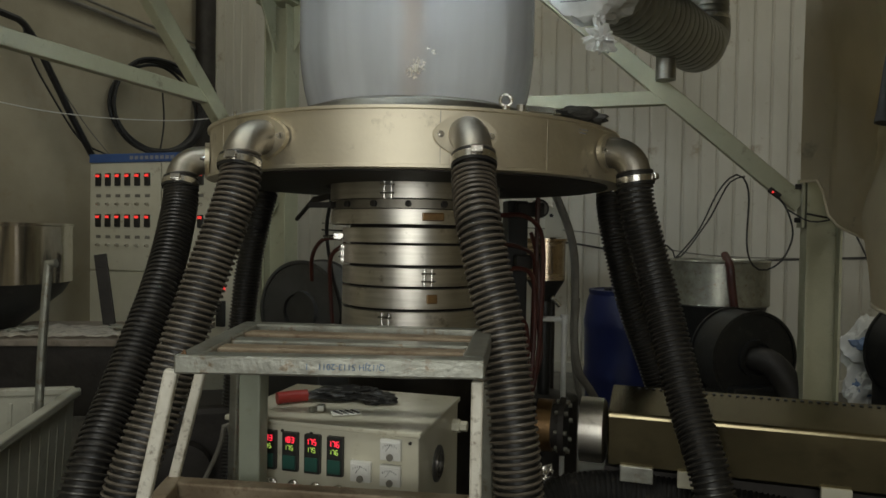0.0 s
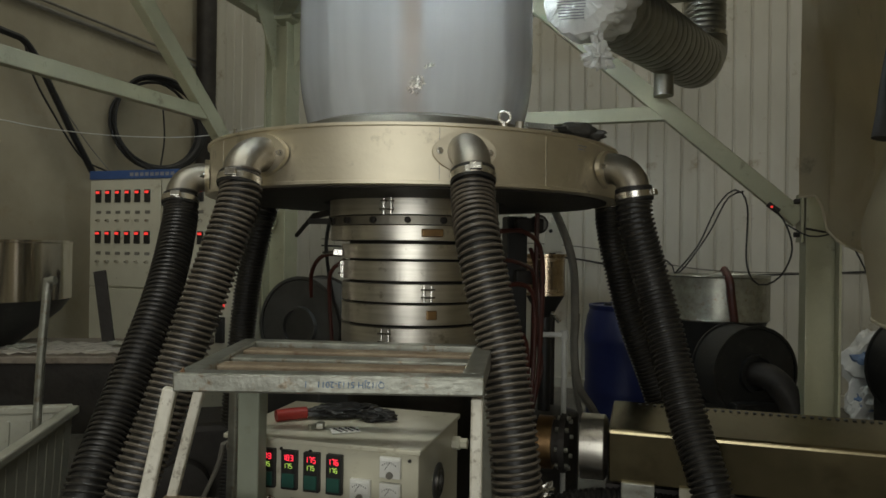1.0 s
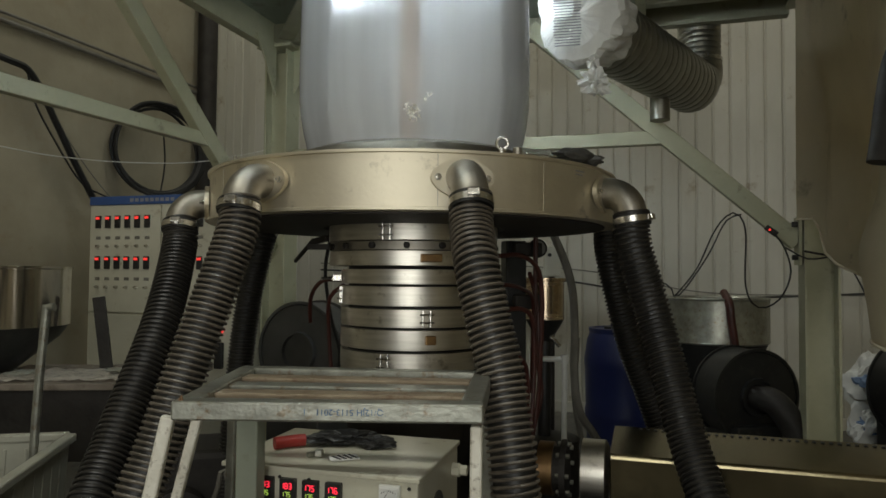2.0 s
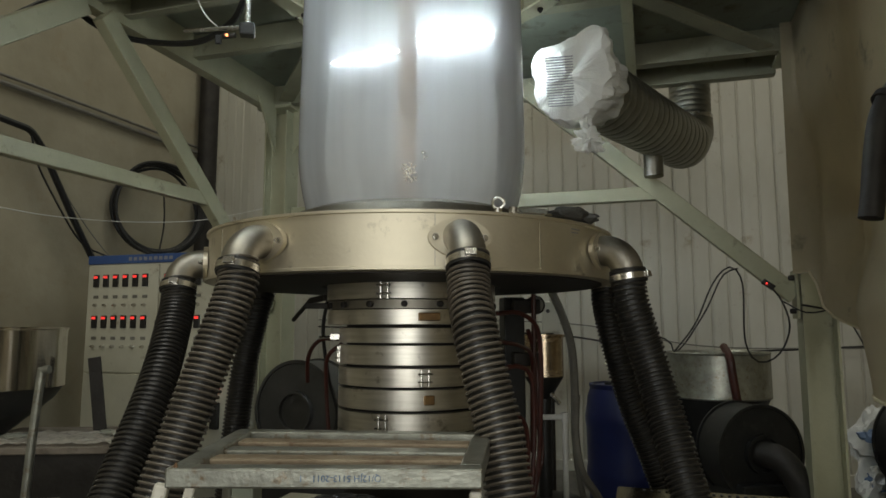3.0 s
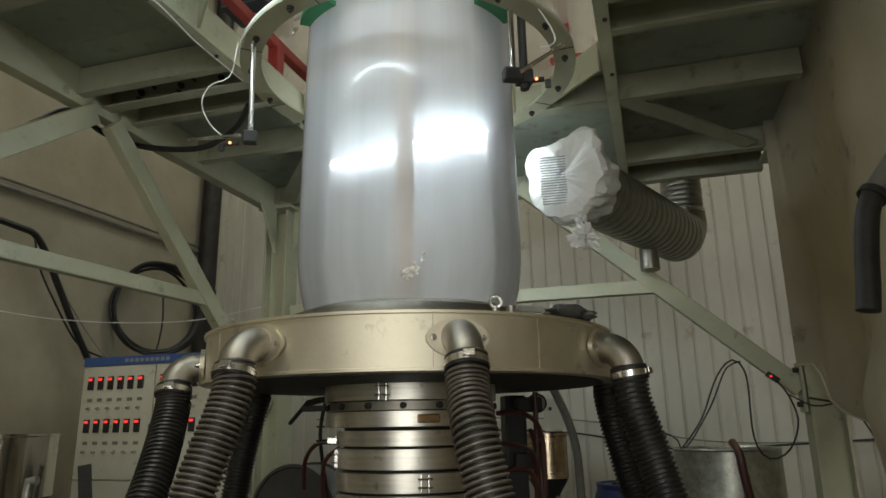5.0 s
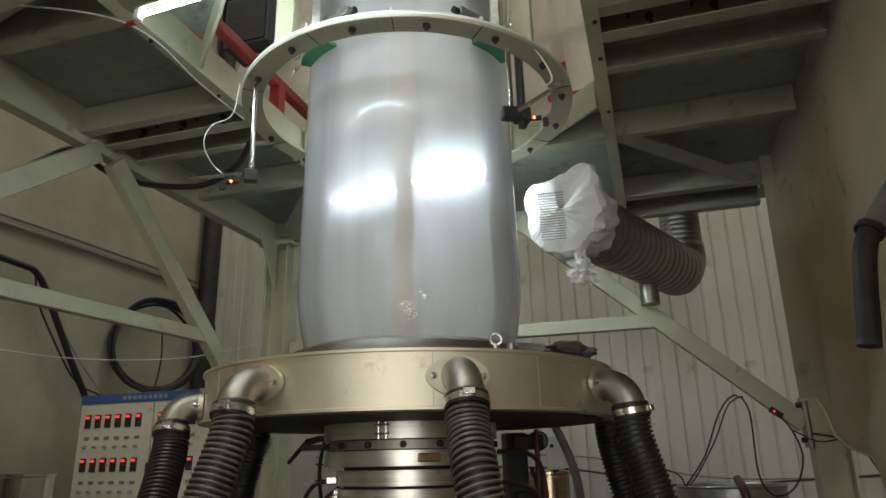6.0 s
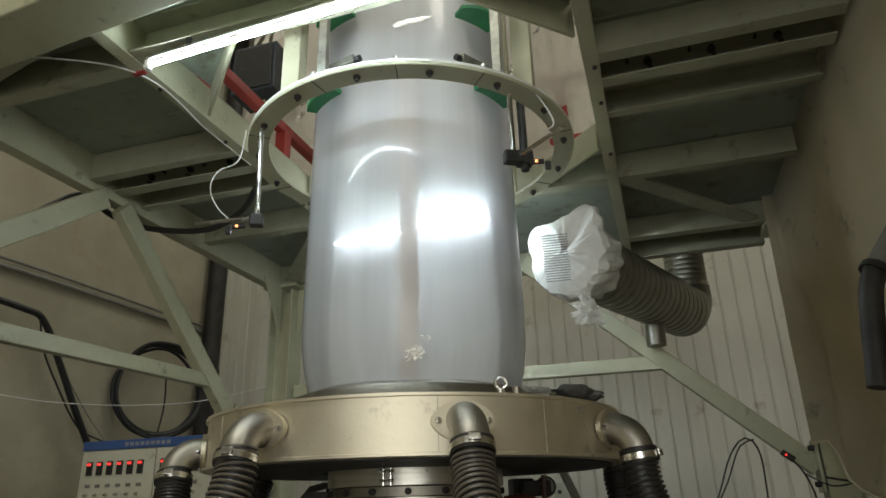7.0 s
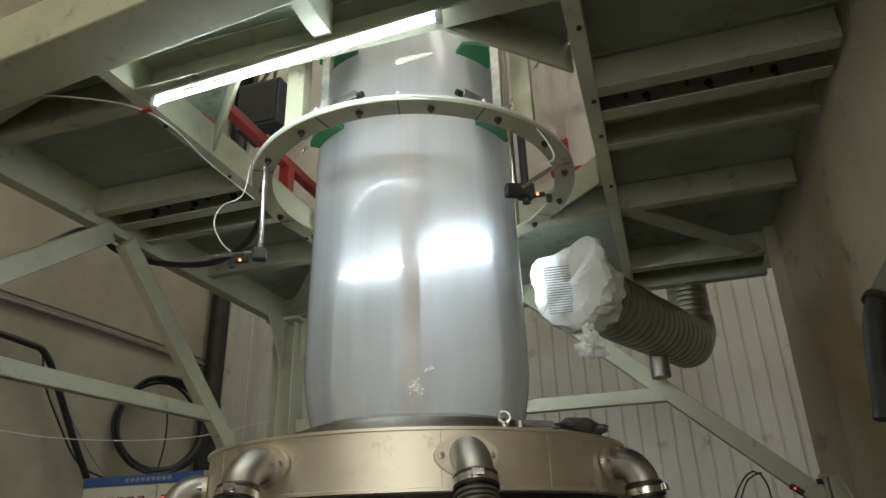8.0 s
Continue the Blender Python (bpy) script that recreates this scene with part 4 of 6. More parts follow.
for a in (20, 140, 260):
    bm = bmesh.new()
    p = Vector((1.92 + 0.30 * math.cos(radians(a)), 4.75 + 0.30 * math.sin(radians(a)), 0))
    rod(bm, p, p + Vector((0, 0, 0.86)), 0.022, 12)
    part("leg", bm, GALV, tank, smooth=True)


def blower(name, c, r, depth, yaw, label, mt):
    """A scroll fan: drum casing, inlet collar, outlet, motor, feet."""
    ob = thing(name, (c[0], c[1], 0), label, "blower")
    m = pose(c[0], c[1], c[2], 90, 0, yaw)
    bm = bmesh.new()
    lathe(bm, [(r - 0.01, -depth / 2), (r, -depth / 2 + 0.01), (r, depth / 2 - 0.01), (r - 0.01, depth / 2)], m, 56)
    casing = part("casing", bm, mt, ob, smooth=True)
    for z in (-depth / 2, depth / 2):
        bm = bmesh.new()
        lathe(bm, [(r - 0.004, -0.006), (r + 0.012, -0.006), (r + 0.012, 0.006), (r - 0.004, 0.006)], m @ at(0, 0, z), 56, closed=True)
        part("rim", bm, mt, casing, smooth=True)
    bm = bmesh.new()
    lathe(bm, [(r * 0.42, depth / 2), (r * 0.42, depth / 2 + 0.03), (r * 0.36, depth / 2 + 0.03), (r * 0.36, depth / 2 + 0.005)], m, 32)
    part("inlet_collar", bm, mt, ob, smooth=True)
    bm = bmesh.new()
    lathe(bm, [(r * 0.3, -depth / 2 - 0.25), (r * 0.3, -depth / 2)], m, 28)
    part("motor", bm, GREYPAINT, ob, smooth=True)
    bm = bmesh.new()
    box(bm, pose(c[0], c[1], (c[2] - r * 0.6) / 2, 0, 0, yaw), r * 1.3, depth * 1.6, c[2] - r * 0.6, 0.01)
    part("foot", bm, mt, ob)
    return ob, m


fan, fm = blower("blower_fan", (1.80, 4.05, 0.60), 0.265, 0.22, 12, "black round blower fan behind the extruder", BLACK)
bm = bmesh.new()
sweep(bm, smooth_path([fm @ Vector((0, 0, 0.1)), fm @ Vector((0.04, -0.02, 0.22)), fm @ Vector((0.10, -0.16, 0.30)), fm @ Vector((0.11, -0.30, 0.31))], 0.03), 0.075, 20)
part("intake_pipe", bm, SOOT, fan, smooth=True)
blower("blower_fan", (-0.72, 3.75, 0.87), 0.26, 0.20, -25, "grey round blower fan behind the die", GREYPAINT)
blower("blower_fan", (3.0, 4.25, 0.60), 0.30, 0.2, 10, "black round blower fan beside white sacks", BLACK)

# ---- spiral duct with a sack over its mouth ----
duct = thing("spiral_duct", (1.3, 3.4, 2.3), "grey spiral ventilation duct with a branch", "duct")
DA, DB = Vector((0.635, 3.0, 2.425)), Vector((1.520, 4.15, 2.470))
AXD = (DB - DA).normalized()
bm = bmesh.new()
ribbed(bm, [DA, DA.lerp(DB, 0.5), DB], 0.168, 0.074, 0.009, 36, 0.2)
part("duct_run", bm, DUCTM, duct, smooth=True)
bm = bmesh.new()
top = Vector((1.628, 4.27, 2.655))
bend = smooth_path([DB - AXD * 0.05, DB + AXD * 0.03, DB.lerp(top, 0.5) + AXD * 0.06 - Vector((0, 0, 0.02)), top + Vector((0, 0, -0.06)), top + Vector((0, 0, 0.02))], 0.02)
sweep(bm, bend, [0.166 - 0.036 * i / (len(bend) - 1) for i in range(len(bend))], 36)
part("elbow", bm, DUCTM, duct, smooth=True)
bm = bmesh.new()
ribbed(bm, [top, top + Vector((0, 0, 0.4)), top + Vector((0, 0, 0.9))], 0.128, 0.034, 0.004, 32)
part("riser", bm, DUCTM, duct, smooth=True)
bm = bmesh.new()
lathe(bm, [(0.128, -0.012), (0.136, -0.012), (0.136, 0.014), (0.128, 0.014)], Matrix.Translation(top), 32, closed=True)
part("clamp", bm, CLAMP, duct, smooth=True)
bm = bmesh.new()
foot = DA.lerp(DB, 0.72)
rod(bm, foot + Vector((-0.04, 0, -0.28)), foot + Vector((-0.04, 0, 0)), 0.055, 20)
part("branch", bm, DUCTM, duct, smooth=True)

# ---- tarpaulin ----
tarp = thing("tarpaulin", L(1.6, 0.4, 0), "grimy translucent plastic tarpaulin hung from the platform edge", "tarpaulin")
bm = bmesh.new()
NV = 70
grid = []
way = smooth_path([L(1.575, 1.64, 0), L(1.66, 1.60, 0), L(1.74, 1.46, 0), L(1.72, 1.05, 0), L(1.68, 0.3, 0), L(1.66, -0.8, 0), L(1.66, -2.2, 0)], 0.05)
NU = len(way) - 1
HEM = ((0.0, 1.60), (0.13, 1.60), (0.19, 1.42), (0.33, 1.345), (0.72, 1.20), (1.12, 1.06), (2.2, 0.9), (9.0, 0.8))


def hem_height(run):
    for (r0, z0), (r1, z1) in zip(HEM, HEM[1:]):
        if run <= r1:
            return z0 + (z1 - z0) * (run - r0) / (r1 - r0)
    return HEM[-1][1]


for i in range(NU + 1):
    row = []
    run = i * 0.05
    side = (way[min(i + 1, NU)] - way[max(i - 1, 0)]).normalized()
    side = Vector((side.y, -side.x, 0))
    low = hem_height(run)
    here = HALL.inverted() @ way[i]
    top_edge = L(min(1.634, here.x), min(here.y, 1.60), 0)  # it is fixed inside the edge beam
    for j in range(NV + 1):
        q = j / NV
        z = 2.984 + (low - 2.984) * q
        base = top_edge.lerp(way[i], min(1, q * 1.7))
        fold = 0.045 * math.sin(run * 5.5 + 1.6 * q) * (0.3 + q) + 0.010 * math.sin(run * 13 + 2.5 + q * 3) * q + 0.10 * noise.noise(Vector((run * 2.1, q * 2.2, 3.1))) + 0.012 * noise.noise(Vector((run * 6, q * 7, 1.1)))
        off = math.hypot(run - 0.24, z - 1.40)
        fold += 0.032 * math.sin(9 * math.atan2(run - 0.24, z - 1.36) + 1.5 * noise.noise(Vector((run * 2, z * 2, 0)))) * min(1, off / 0.5) * max(0, 1.3 - off * 0.6)
        row.append(bm.verts.new(Vector((base.x, base.y, z)) + side * fold * min(1, 0.05 + 1.5 * q) * min(1, 0.2 + run * 2.5)))
    grid.append(row)
for i in range(NU):
    for j in range(NV):
        bm.faces.new((grid[i][j], grid[i + 1][j], grid[i + 1][j + 1], grid[i][j + 1]))
hem_path = [grid[i][NV].co.copy() for i in range(NU + 1)]
bmesh.ops.solidify(bm, geom=list(bm.faces), thickness=0.004)
part("sheet", bm, TARP, tarp, smooth=True)
bm = bmesh.new()
sweep(bm, hem_path, 0.007, 8)
part("hem", bm, TARP, tarp, smooth=True)
bm = bmesh.new()
sweep(bm, smooth_path([L(1.60, 1.60, 1.43), L(1.72, 1.62, 1.41), L(1.80, 1.68, 1.43)], 0.02), 0.006, 8)
part("tie_rope", bm, SOOT, tarp, smooth=True)

# ---- calibrating ring ----
cage = thing("calibrating_ring", (AX.x, AX.y, 2.70), "grey-green bolted steel calibrating ring round the film", "ring")
bm = bmesh.new()
lathe(bm, [(0.588, 2.700), (0.668, 2.700), (0.670, 2.703), (0.670, 2.712), (0.588, 2.712)], m0, 128, closed=True)
part("plate", bm, GREEN, cage, smooth=True)
bm = bmesh.new()
lathe(bm, [(0.662, 2.712), (0.671, 2.712), (0.671, 2.722), (0.662, 2.722)], m0, 128, closed=True)
part("rim", bm, WHITE, cage, smooth=True)


# ---- round the film: inner pipe, wrinkle, calibrating cage ----
stack = thing("inner_air_pipe", (AX.x, AX.y, 1.5), "tan inner cooling pipe standing inside the film", "pipe")
bm = bmesh.new()
lathe(bm, [(0.036, 1.5), (0.036, 3.05), (0.046, 3.06), (0.046, 3.12), (0.036, 3.13)], at(AX.x - 0.02, AX.y, 0), 28)
part("pipe_shaft", bm, mat("tan_enamel", (0.80, 0.54, 0.33), (0.70, 0.44, 0.26), 6, 0.5), stack, smooth=True)
bm = bmesh.new()
lathe(bm, [(0.13, 1.5), (0.13, 1.56), (0.05, 1.58)], at(AX.x - 0.02, AX.y, 0), 28)
part("pipe_foot", bm, SOOT, stack, smooth=True)


shimmers = []


def recentre(ob, place):
    """Moves a part's origin to a place in the world, its mesh staying where it is."""
    c = world_of(ob).inverted() @ place
    ob.data.transform(Matrix.Translation(-c))
    ob.matrix_basis = Matrix.Translation(c)
    return ob


random.seed(12)
WRINKLE = mat("wrinkled_film", (0.98, 0.96, 0.92), (0.92, 0.90, 0.85), 30, 0.16, 0.75, 0.5, 160)
for (a, z, w, h, count) in ((1.6, 1.797, 0.022, 0.030, 95), (7.9, 1.846, 0.010, 0.022, 10)):
    bm = bmesh.new()
    for k in range(count):  # small creased facets standing off the film
        x, y = random.gauss(0, 0.5) * w, random.gauss(0, 0.5) * h
        dd = ring_dir(a + math.degrees(x / 0.41))
        tang = Vector((-dd.y, dd.x, 0))
        r = 0.407 + 0.016 * (z > 1.82) * 0.6 + 0.004 * random.random()
        c = Vector((AX.x, AX.y, z + y)) + dd * r
        ang = random.random() * math.pi
        e1 = (tang * math.cos(ang) + Vector((0, 0, 1)) * math.sin(ang)) * (0.003 + 0.006 * random.random())
        e2 = (tang * -math.sin(ang) + Vector((0, 0, 1)) * math.cos(ang)) * (0.001 + 0.0016 * random.random())
        q = [bm.verts.new(c + e1), bm.verts.new(c + e2 + dd * 0.0006), bm.verts.new(c - e1 + dd * 0.0012), bm.verts.new(c - e2)]
        bm.faces.new(q[:3]), bm.faces.new((q[0], q[2], q[3]))
    shimmers.append(recentre(part("wrinkle", bm, WRINKLE, bubble, "crinkled shiny patch of film"), Vector((AX.x, AX.y, z)) + ring_dir(a) * 0.408))
bm = bmesh.new()
dd = ring_dir(1.6)
crumple(bm, Matrix.Translation(Vector((AX.x, AX.y, 1.797)) + dd * 0.403) @ at(0, 0, 0, 1.6), 0.010, 0.005, 0.014, 0.9, 3.4, 4.4, 4)
shimmers.append(recentre(part("crease", bm, WRINKLE, bubble, "crinkled shiny patch of film"), Vector((AX.x, AX.y, 1.797)) + dd * 0.403))

for k in range(16):
    dd = ring_dir(k * 22.5 + 8)
    bm = bmesh.new()
    p = Vector((AX.x, AX.y, 2.700)) + dd * 0.63
    lathe(bm, [(0.013, 0.0), (0.013, -0.011), (0.007, -0.012), (0.007, -0.02)], Matrix.Translation(p), 6)
    part("bolt", bm, SOOT, cage)
for a in (-28, -2, 24, 70, 112, 160, 205, 250, 292):
    dd = ring_dir(a)
    bm = bmesh.new()
    bar(bm, Vector((AX.x, AX.y, 2.6985)) + dd * 0.59, Vector((AX.x, AX.y, 2.6985)) + dd * 0.669, 0.003, 0.002)
    part("weld_seam", bm, SOOT, cage)
    bm = bmesh.new()
    lathe(bm, [(0.007, 0), (0.007, 0.014)], Matrix.Translation(Vector((AX.x, AX.y, 2.722)) + dd * 0.664), 8)
    part("rim_screw", bm, WHITE, cage)
for x, y, w, mt in ((-0.505, 2.01, 0.07, GREEN), (0.320, 2.035, 0.07, GREEN), (-0.386, 1.93, 0.034, GALV), (0.218, 1.945, 0.034, GALV), (-0.50, 3.03, 0.075, GREEN), (0.345, 2.98, 0.075, GREEN)):
    bm = bmesh.new()
    box(bm, at(x, y, (2.712 + 5.2) / 2, TURN), w, w * 0.8, 5.2 - 2.712, 0.004)
    part("post", bm, mt, cage)
for p0, p1 in (((-0.385, 2.005, 2.80), (-0.275, 1.932, 2.80)), ((0.197, 2.032, 2.80), (0.090, 1.941, 2.80)),
               ((-0.385, 1.96, 3.13), (-0.30, 1.90, 3.13)), ((0.285, 1.98, 3.13), (0.20, 1.90, 3.13))):
    p0, p1 = Vector(p0), Vector(p1)
    bm = bmesh.new()
    bar(bm, p0, p1, 0.032, 0.03, bevel=0.003)
    arm = part("roller_arm", bm, GALV, cage)
    bm = bmesh.new()
    way = (p1 - p0).normalized()
    rod(bm, p1 - way * 0.02 + Vector((0, 0, -0.004)), p1 + way * 0.022 + Vector((0, 0, -0.004)), 0.012, 12)
    part("arm_joint", bm, BLACK, arm, smooth=True)
for a0, a1, z in ((-60, -36, 2.81), (36, 60, 2.81), (-48, -28, 3.14), (26, 48, 3.12), (110, 160, 2.735), (-160, -110, 2.735)):
    bm = bmesh.new()  # flat green guide segments round the film
    rows = []
    for k in range(13):
        f = k / 12
        dd = ring_dir(a0 + (a1 - a0) * f)
        c = Vector((AX.x, AX.y, z))
        outer = 0.44 + (0.045 if z < 3 else 0.08) * math.sin(math.pi * min(1, 0.15 + 0.7 * f)) ** 0.6
        rows.append([bm.verts.new(c + dd * r + Vector((0, 0, h))) for r, h in ((0.428, 0.0), (outer, -0.004), (outer, 0.012), (0.428, 0.018))])
    rings_to_faces(bm, rows)
    bm.faces.new(rows[0]), bm.faces.new(rows[-1])
    part("guide_segment", bm, GREENPLASTIC, cage, "green plastic guide segment", smooth=True)

# width sensors on the ring
for rodtop, block, tip, side in (((-0.665, 2.21, 2.70), (-0.655, 2.20, 2.315), (-0.87, 2.2, 2.312), -1), ((0.262, 2.03, 2.70), (0.262, 2.02, 2.445), (0.445, 2.0, 2.555), 1)):
    ob = thing("film_sensor", rodtop, "film sensor on a chrome rod with a black clamp block", "sensor", "film sensors")
    bm = bmesh.new()
    rod(bm, rodtop, block, 0.0095, 14)
    part("hanger_rod", bm, CLAMP, ob, smooth=True)
    bm = bmesh.new()
    box(bm, at(*block, 10), 0.05 if side < 0 else 0.07, 0.04, 0.045, 0.006)
    part("clamp_block", bm, BLACK, ob)
    bm = bmesh.new()
    rod(bm, Vector(block) + Vector((0.02 * side, -0.02, 0)), tip, 0.0075, 12)
    part("arm_rod", bm, CLAMP, ob, smooth=True)
    bm = bmesh.new()
    c = Vector(block) + Vector((-0.055 if side < 0 else 0.075, -0.022, -0.032))
    rod(bm, c - Vector((0.022, 0, 0)), c + Vector((0.022, 0, 0.004)), 0.009, 12)
    head = part("sensor_head", bm, SOOT, ob, smooth=True)
    bm = bmesh.new()
    lathe(bm, [(0.005, 0), (0.005, 0.004)], Matrix.Translation(c + Vector((-0.004, -0.0085, 0))) @ at(0, 0, 0, 0, 90), 10)
    part("sensor_lamp", bm, glow("orange_lamp", (1.0, 0.35, 0.12), 2.5), head)
    bm = bmesh.new()
    box(bm, at(c.x + 0.035 * -side * -1, c.y, c.z - 0.012), 0.02, 0.014, 0.03, 0.003)
    part("sensor_bracket", bm, BLACK, ob)
dark_bar = thing("cage_drive_rod", (0.33, 3.0, 2.7), "dark threaded drive rod beside the film", "rod")
bm = bmesh.new()
rod(bm, (0.340, 2.32, 2.55), (0.340, 2.36, 4.6), 0.017, 12)
part("rod_shaft", bm, BLACK, dark_bar, smooth=True)
bm = bmesh.new()
box(bm, at(0.340, 2.32, 2.60, 15), 0.06, 0.05, 0.06, 0.005)
part("rod_block", bm, BLACK, dark_bar)

# red railing, dark cabinet and crumpled sheets on the deck
railing = thing("red_railing", L(-0.83, 0, 3.0), "red painted steel railing round the deck opening", "railing", turn=TURN)


def rail_run(a, b, w=0.05):
    bm = bmesh.new()
    bar(bm, L(*a), L(*b), w, w, bevel=0.004)
    part("top_rail", bm, RED, railing)


def rail_post(u, v, z1):
    bm = bmesh.new()
    box(bm, inhall(u, v, (3.0 + z1) / 2), 0.06, 0.06, z1 - 3.0, 0.004)
    part("railing_post", bm, RED, railing)


rail_run((-0.83, -0.34, 3.20), (-0.83, 0.95, 3.20))
rail_run((-0.83, 0.95, 3.20), (0.83, 0.95, 3.20))
rail_run((-0.83, 0.95, 3.62), (0.83, 0.95, 3.62))
for u, v in ((-0.83, -0.32), (-0.83, 0.32), (-0.83, 0.95), (0.0, 0.95), (0.55, 0.95), (0.83, 0.95)):
    rail_post(u, v, 3.22 if v < 0.9 else 3.64)

locker = thing("drive_cabinet", L(-1.45, 1.0, 3.0), "small dark blue drive cabinet on a steel post", "cabinet", turn=TURN)
bm = bmesh.new()
box(bm, inhall(-1.41, 0.95, 4.08), 0.32, 0.24, 0.36, 0.006)
part("body", bm, mat("dark_blue_paint", (0.035, 0.045, 0.065), (0.028, 0.035, 0.05), 5, 0.45), locker)
bm = bmesh.new()
box(bm, inhall(-1.41, 0.826, 4.08), 0.28, 0.012, 0.32, 0.004)
part("door", bm, BLACK, locker)
bm = bmesh.new()
box(bm, inhall(-1.41, 0.97, 3.45), 0.06, 0.06, 0.90, 0.004)
part("stand_post", bm, GREEN, locker)
bm = bmesh.new()
box(bm, inhall(-1.41, 0.97, 3.006), 0.2, 0.2, 0.012, 0.002)
part("foot_plate", bm, GREEN, locker)


def hung_sheet(name, u0, u1, v, z0, z1, seed, label, mt):
    ob = thing(name, L((u0 + u1) / 2, v, z0), label, "plastic sheet")
    bm = bmesh.new()
    n, k = 64, 90
    g = []
    for i in range(n + 1):
        g.append([])
        for j in range(k + 1):
            s, q = i / n, j / k
            w = 0.10 * noise.noise(Vector((s * 3, q * 4, seed))) + 0.035 * abs(noise.noise(Vector((s * 6, q * 7, seed + 4)))) + 0.030 * abs(noise.noise(Vector((s * 13, q * 15, seed + 9)))) + 0.008 * noise.noise(Vector((s * 26, q * 30, seed)))
            g[-1].append(bm.verts.new(L(u0 + (u1 - u0) * s, v + w, z0 + (z1 - z0) * q)))
    for i in range(n):
        for j in range(k):
            bm.faces.new((g[i][j], g[i + 1][j], g[i + 1][j + 1], g[i][j + 1]))
    part("sheet", bm, mt, ob)
    return ob


hung_sheet("plastic_sheet", 0.20, 1.35, 0.88, 3.0, 5.2, 2.0, "crumpled clear plastic sheet hung above the deck", SHEET)
hung_sheet("plastic_sheet", -1.75, -0.25, 1.28, 3.0, 5.2, 7.0, "crumpled creamy plastic sheet hung above the deck", SHEET)
scrap = thing("film_scrap", L(0.35, -0.76, 2.78), "torn scrap of clear film hanging at the tube lamp", "film scrap")
bm = bmesh.new()
crumple(bm, inhall(0.24, -0.70, 2.812), 0.07, 0.003, 0.012, 0.6, 2.0, 3.3, 3)
part("scrap_sheet", bm, SHEET, scrap)

# ---- sack over the duct's mouth ----
sack = thing("duct_sack", (0.56, 2.88, 2.3), "white printed plastic sack tied over the mouth of the duct", "sack")
AXD = (DB - DA).normalized()
SM = Matrix.Translation(DA) @ AXD.to_track_quat("Z", "Y").to_matrix().to_4x4()
bm = bmesh.new()
seg = 72
rings = []
ears = [SM.inverted() @ (DA + p) for p in (Vector((-0.24, -0.06, 0.13)), Vector((0.07, -0.10, 0.2)))]
EAR1, EAR2 = [math.atan2(p.y, p.x) for p in ears]
prof = [(0.172, 0.16), (0.180, 0.12), (0.186, 0.06), (0.196, 0.0), (0.196, -0.05), (0.180, -0.085), (0.13, -0.105), (0.07, -0.115), (0.02, -0.118)]
for r, z in prof:
    ring = []
    for k in range(seg):
        t = 2 * math.pi * k / seg
        q = Vector((math.cos(t) * r * 11, math.sin(t) * r * 11, z * 13))
        ear = max(0, math.cos(t - EAR1)) ** 16 * 0.42 + max(0, math.cos(t - EAR2)) ** 20 * 0.36
        f = ear * (z < 0.02) + 0.10 * abs(noise.noise(q)) + 0.09 * noise.noise(q * 1.8) - 0.09 * abs(noise.noise(q * 2.6)) + 0.05 * abs(noise.noise(q * 5))
        ring.append(bm.verts.new(SM @ Vector((r * (1.0 + f) * math.cos(t), r * (1.0 + f) * math.sin(t), z + 0.12 * f * (1 if z < -0.05 else 0.5)))))
    rings.append(ring)
rings_to_faces(bm, rings)
bm.faces.new(rings[-1])
body = part("sack_body", bm, SACK, sack, smooth=False)
# printed lines facing the front: bars on the mouth's left half
bm = bmesh.new()
view = Vector((-0.22, -0.93, -0.30)).normalized()
right = Vector((0.97, -0.23, 0)).normalized()
upv = right.cross(-view).normalized()
if upv.z < 0:
    upv = -upv
pc = Vector((0.525, 2.845, 2.375))
random.seed(4)
for k in range(19):
    w = 0.115 - 0.015 * random.random()
    c = pc + upv * (0.105 - 0.0115 * k)
    bm = bmesh.new()
    bar(bm, c - right * w * 0.55, c + right * w * 0.5, 0.0015, 0.0045, up=upv)
    part("printed_line", bm, INK, body)
bm = bmesh.new()
kc = DA + Vector((0.015, -0.06, -0.22))
crumple(bm, Matrix.Translation(kc + Vector((0, 0, 0.03))), 0.03, 0.03, 0.045, 0.5, 1.8, 1.0, 3)
crumple(bm, Matrix.Translation(kc + Vector((0.01, 0, -0.065))), 0.06, 0.045, 0.06, 0.8, 2.3, 6.0, 4)
part("knot", bm, SACK, sack, "gathered knot of film", smooth=False)

# ---- on the air ring: eyebolt, glove, nuts ----
eye = thing("eyebolt", (0.163, 1.86, RZ1), "steel eyebolt screwed into the air ring", "eyebolt")
bm = bmesh.new()
c = Vector((0.163, 1.86, RZ1 + 0.031))
pts = [c + Vector((0.0155 * math.cos(t), 0, 0.0155 * math.sin(t))) for t in [2 * math.pi * k / 24 for k in range(25)]]
sweep(bm, pts, 0.0045, 8)
part("eye", bm, CLAMP, eye, smooth=True)
bm = bmesh.new()
lathe(bm, [(0.011, 0), (0.011, 0.012), (0.006, 0.013), (0.006, 0.016)], at(0.163, 1.86, RZ1 + 0.002), 12)
part("shank", bm, CLAMP, eye, smooth=True)
bm = bmesh.new()
lathe(bm, [(0.012, 0), (0.012, 0.018), (0.008, 0.02)], at(0.205, 1.87, RZ1 + 0.002), 10)
part("plug", bm, CAST, eye)
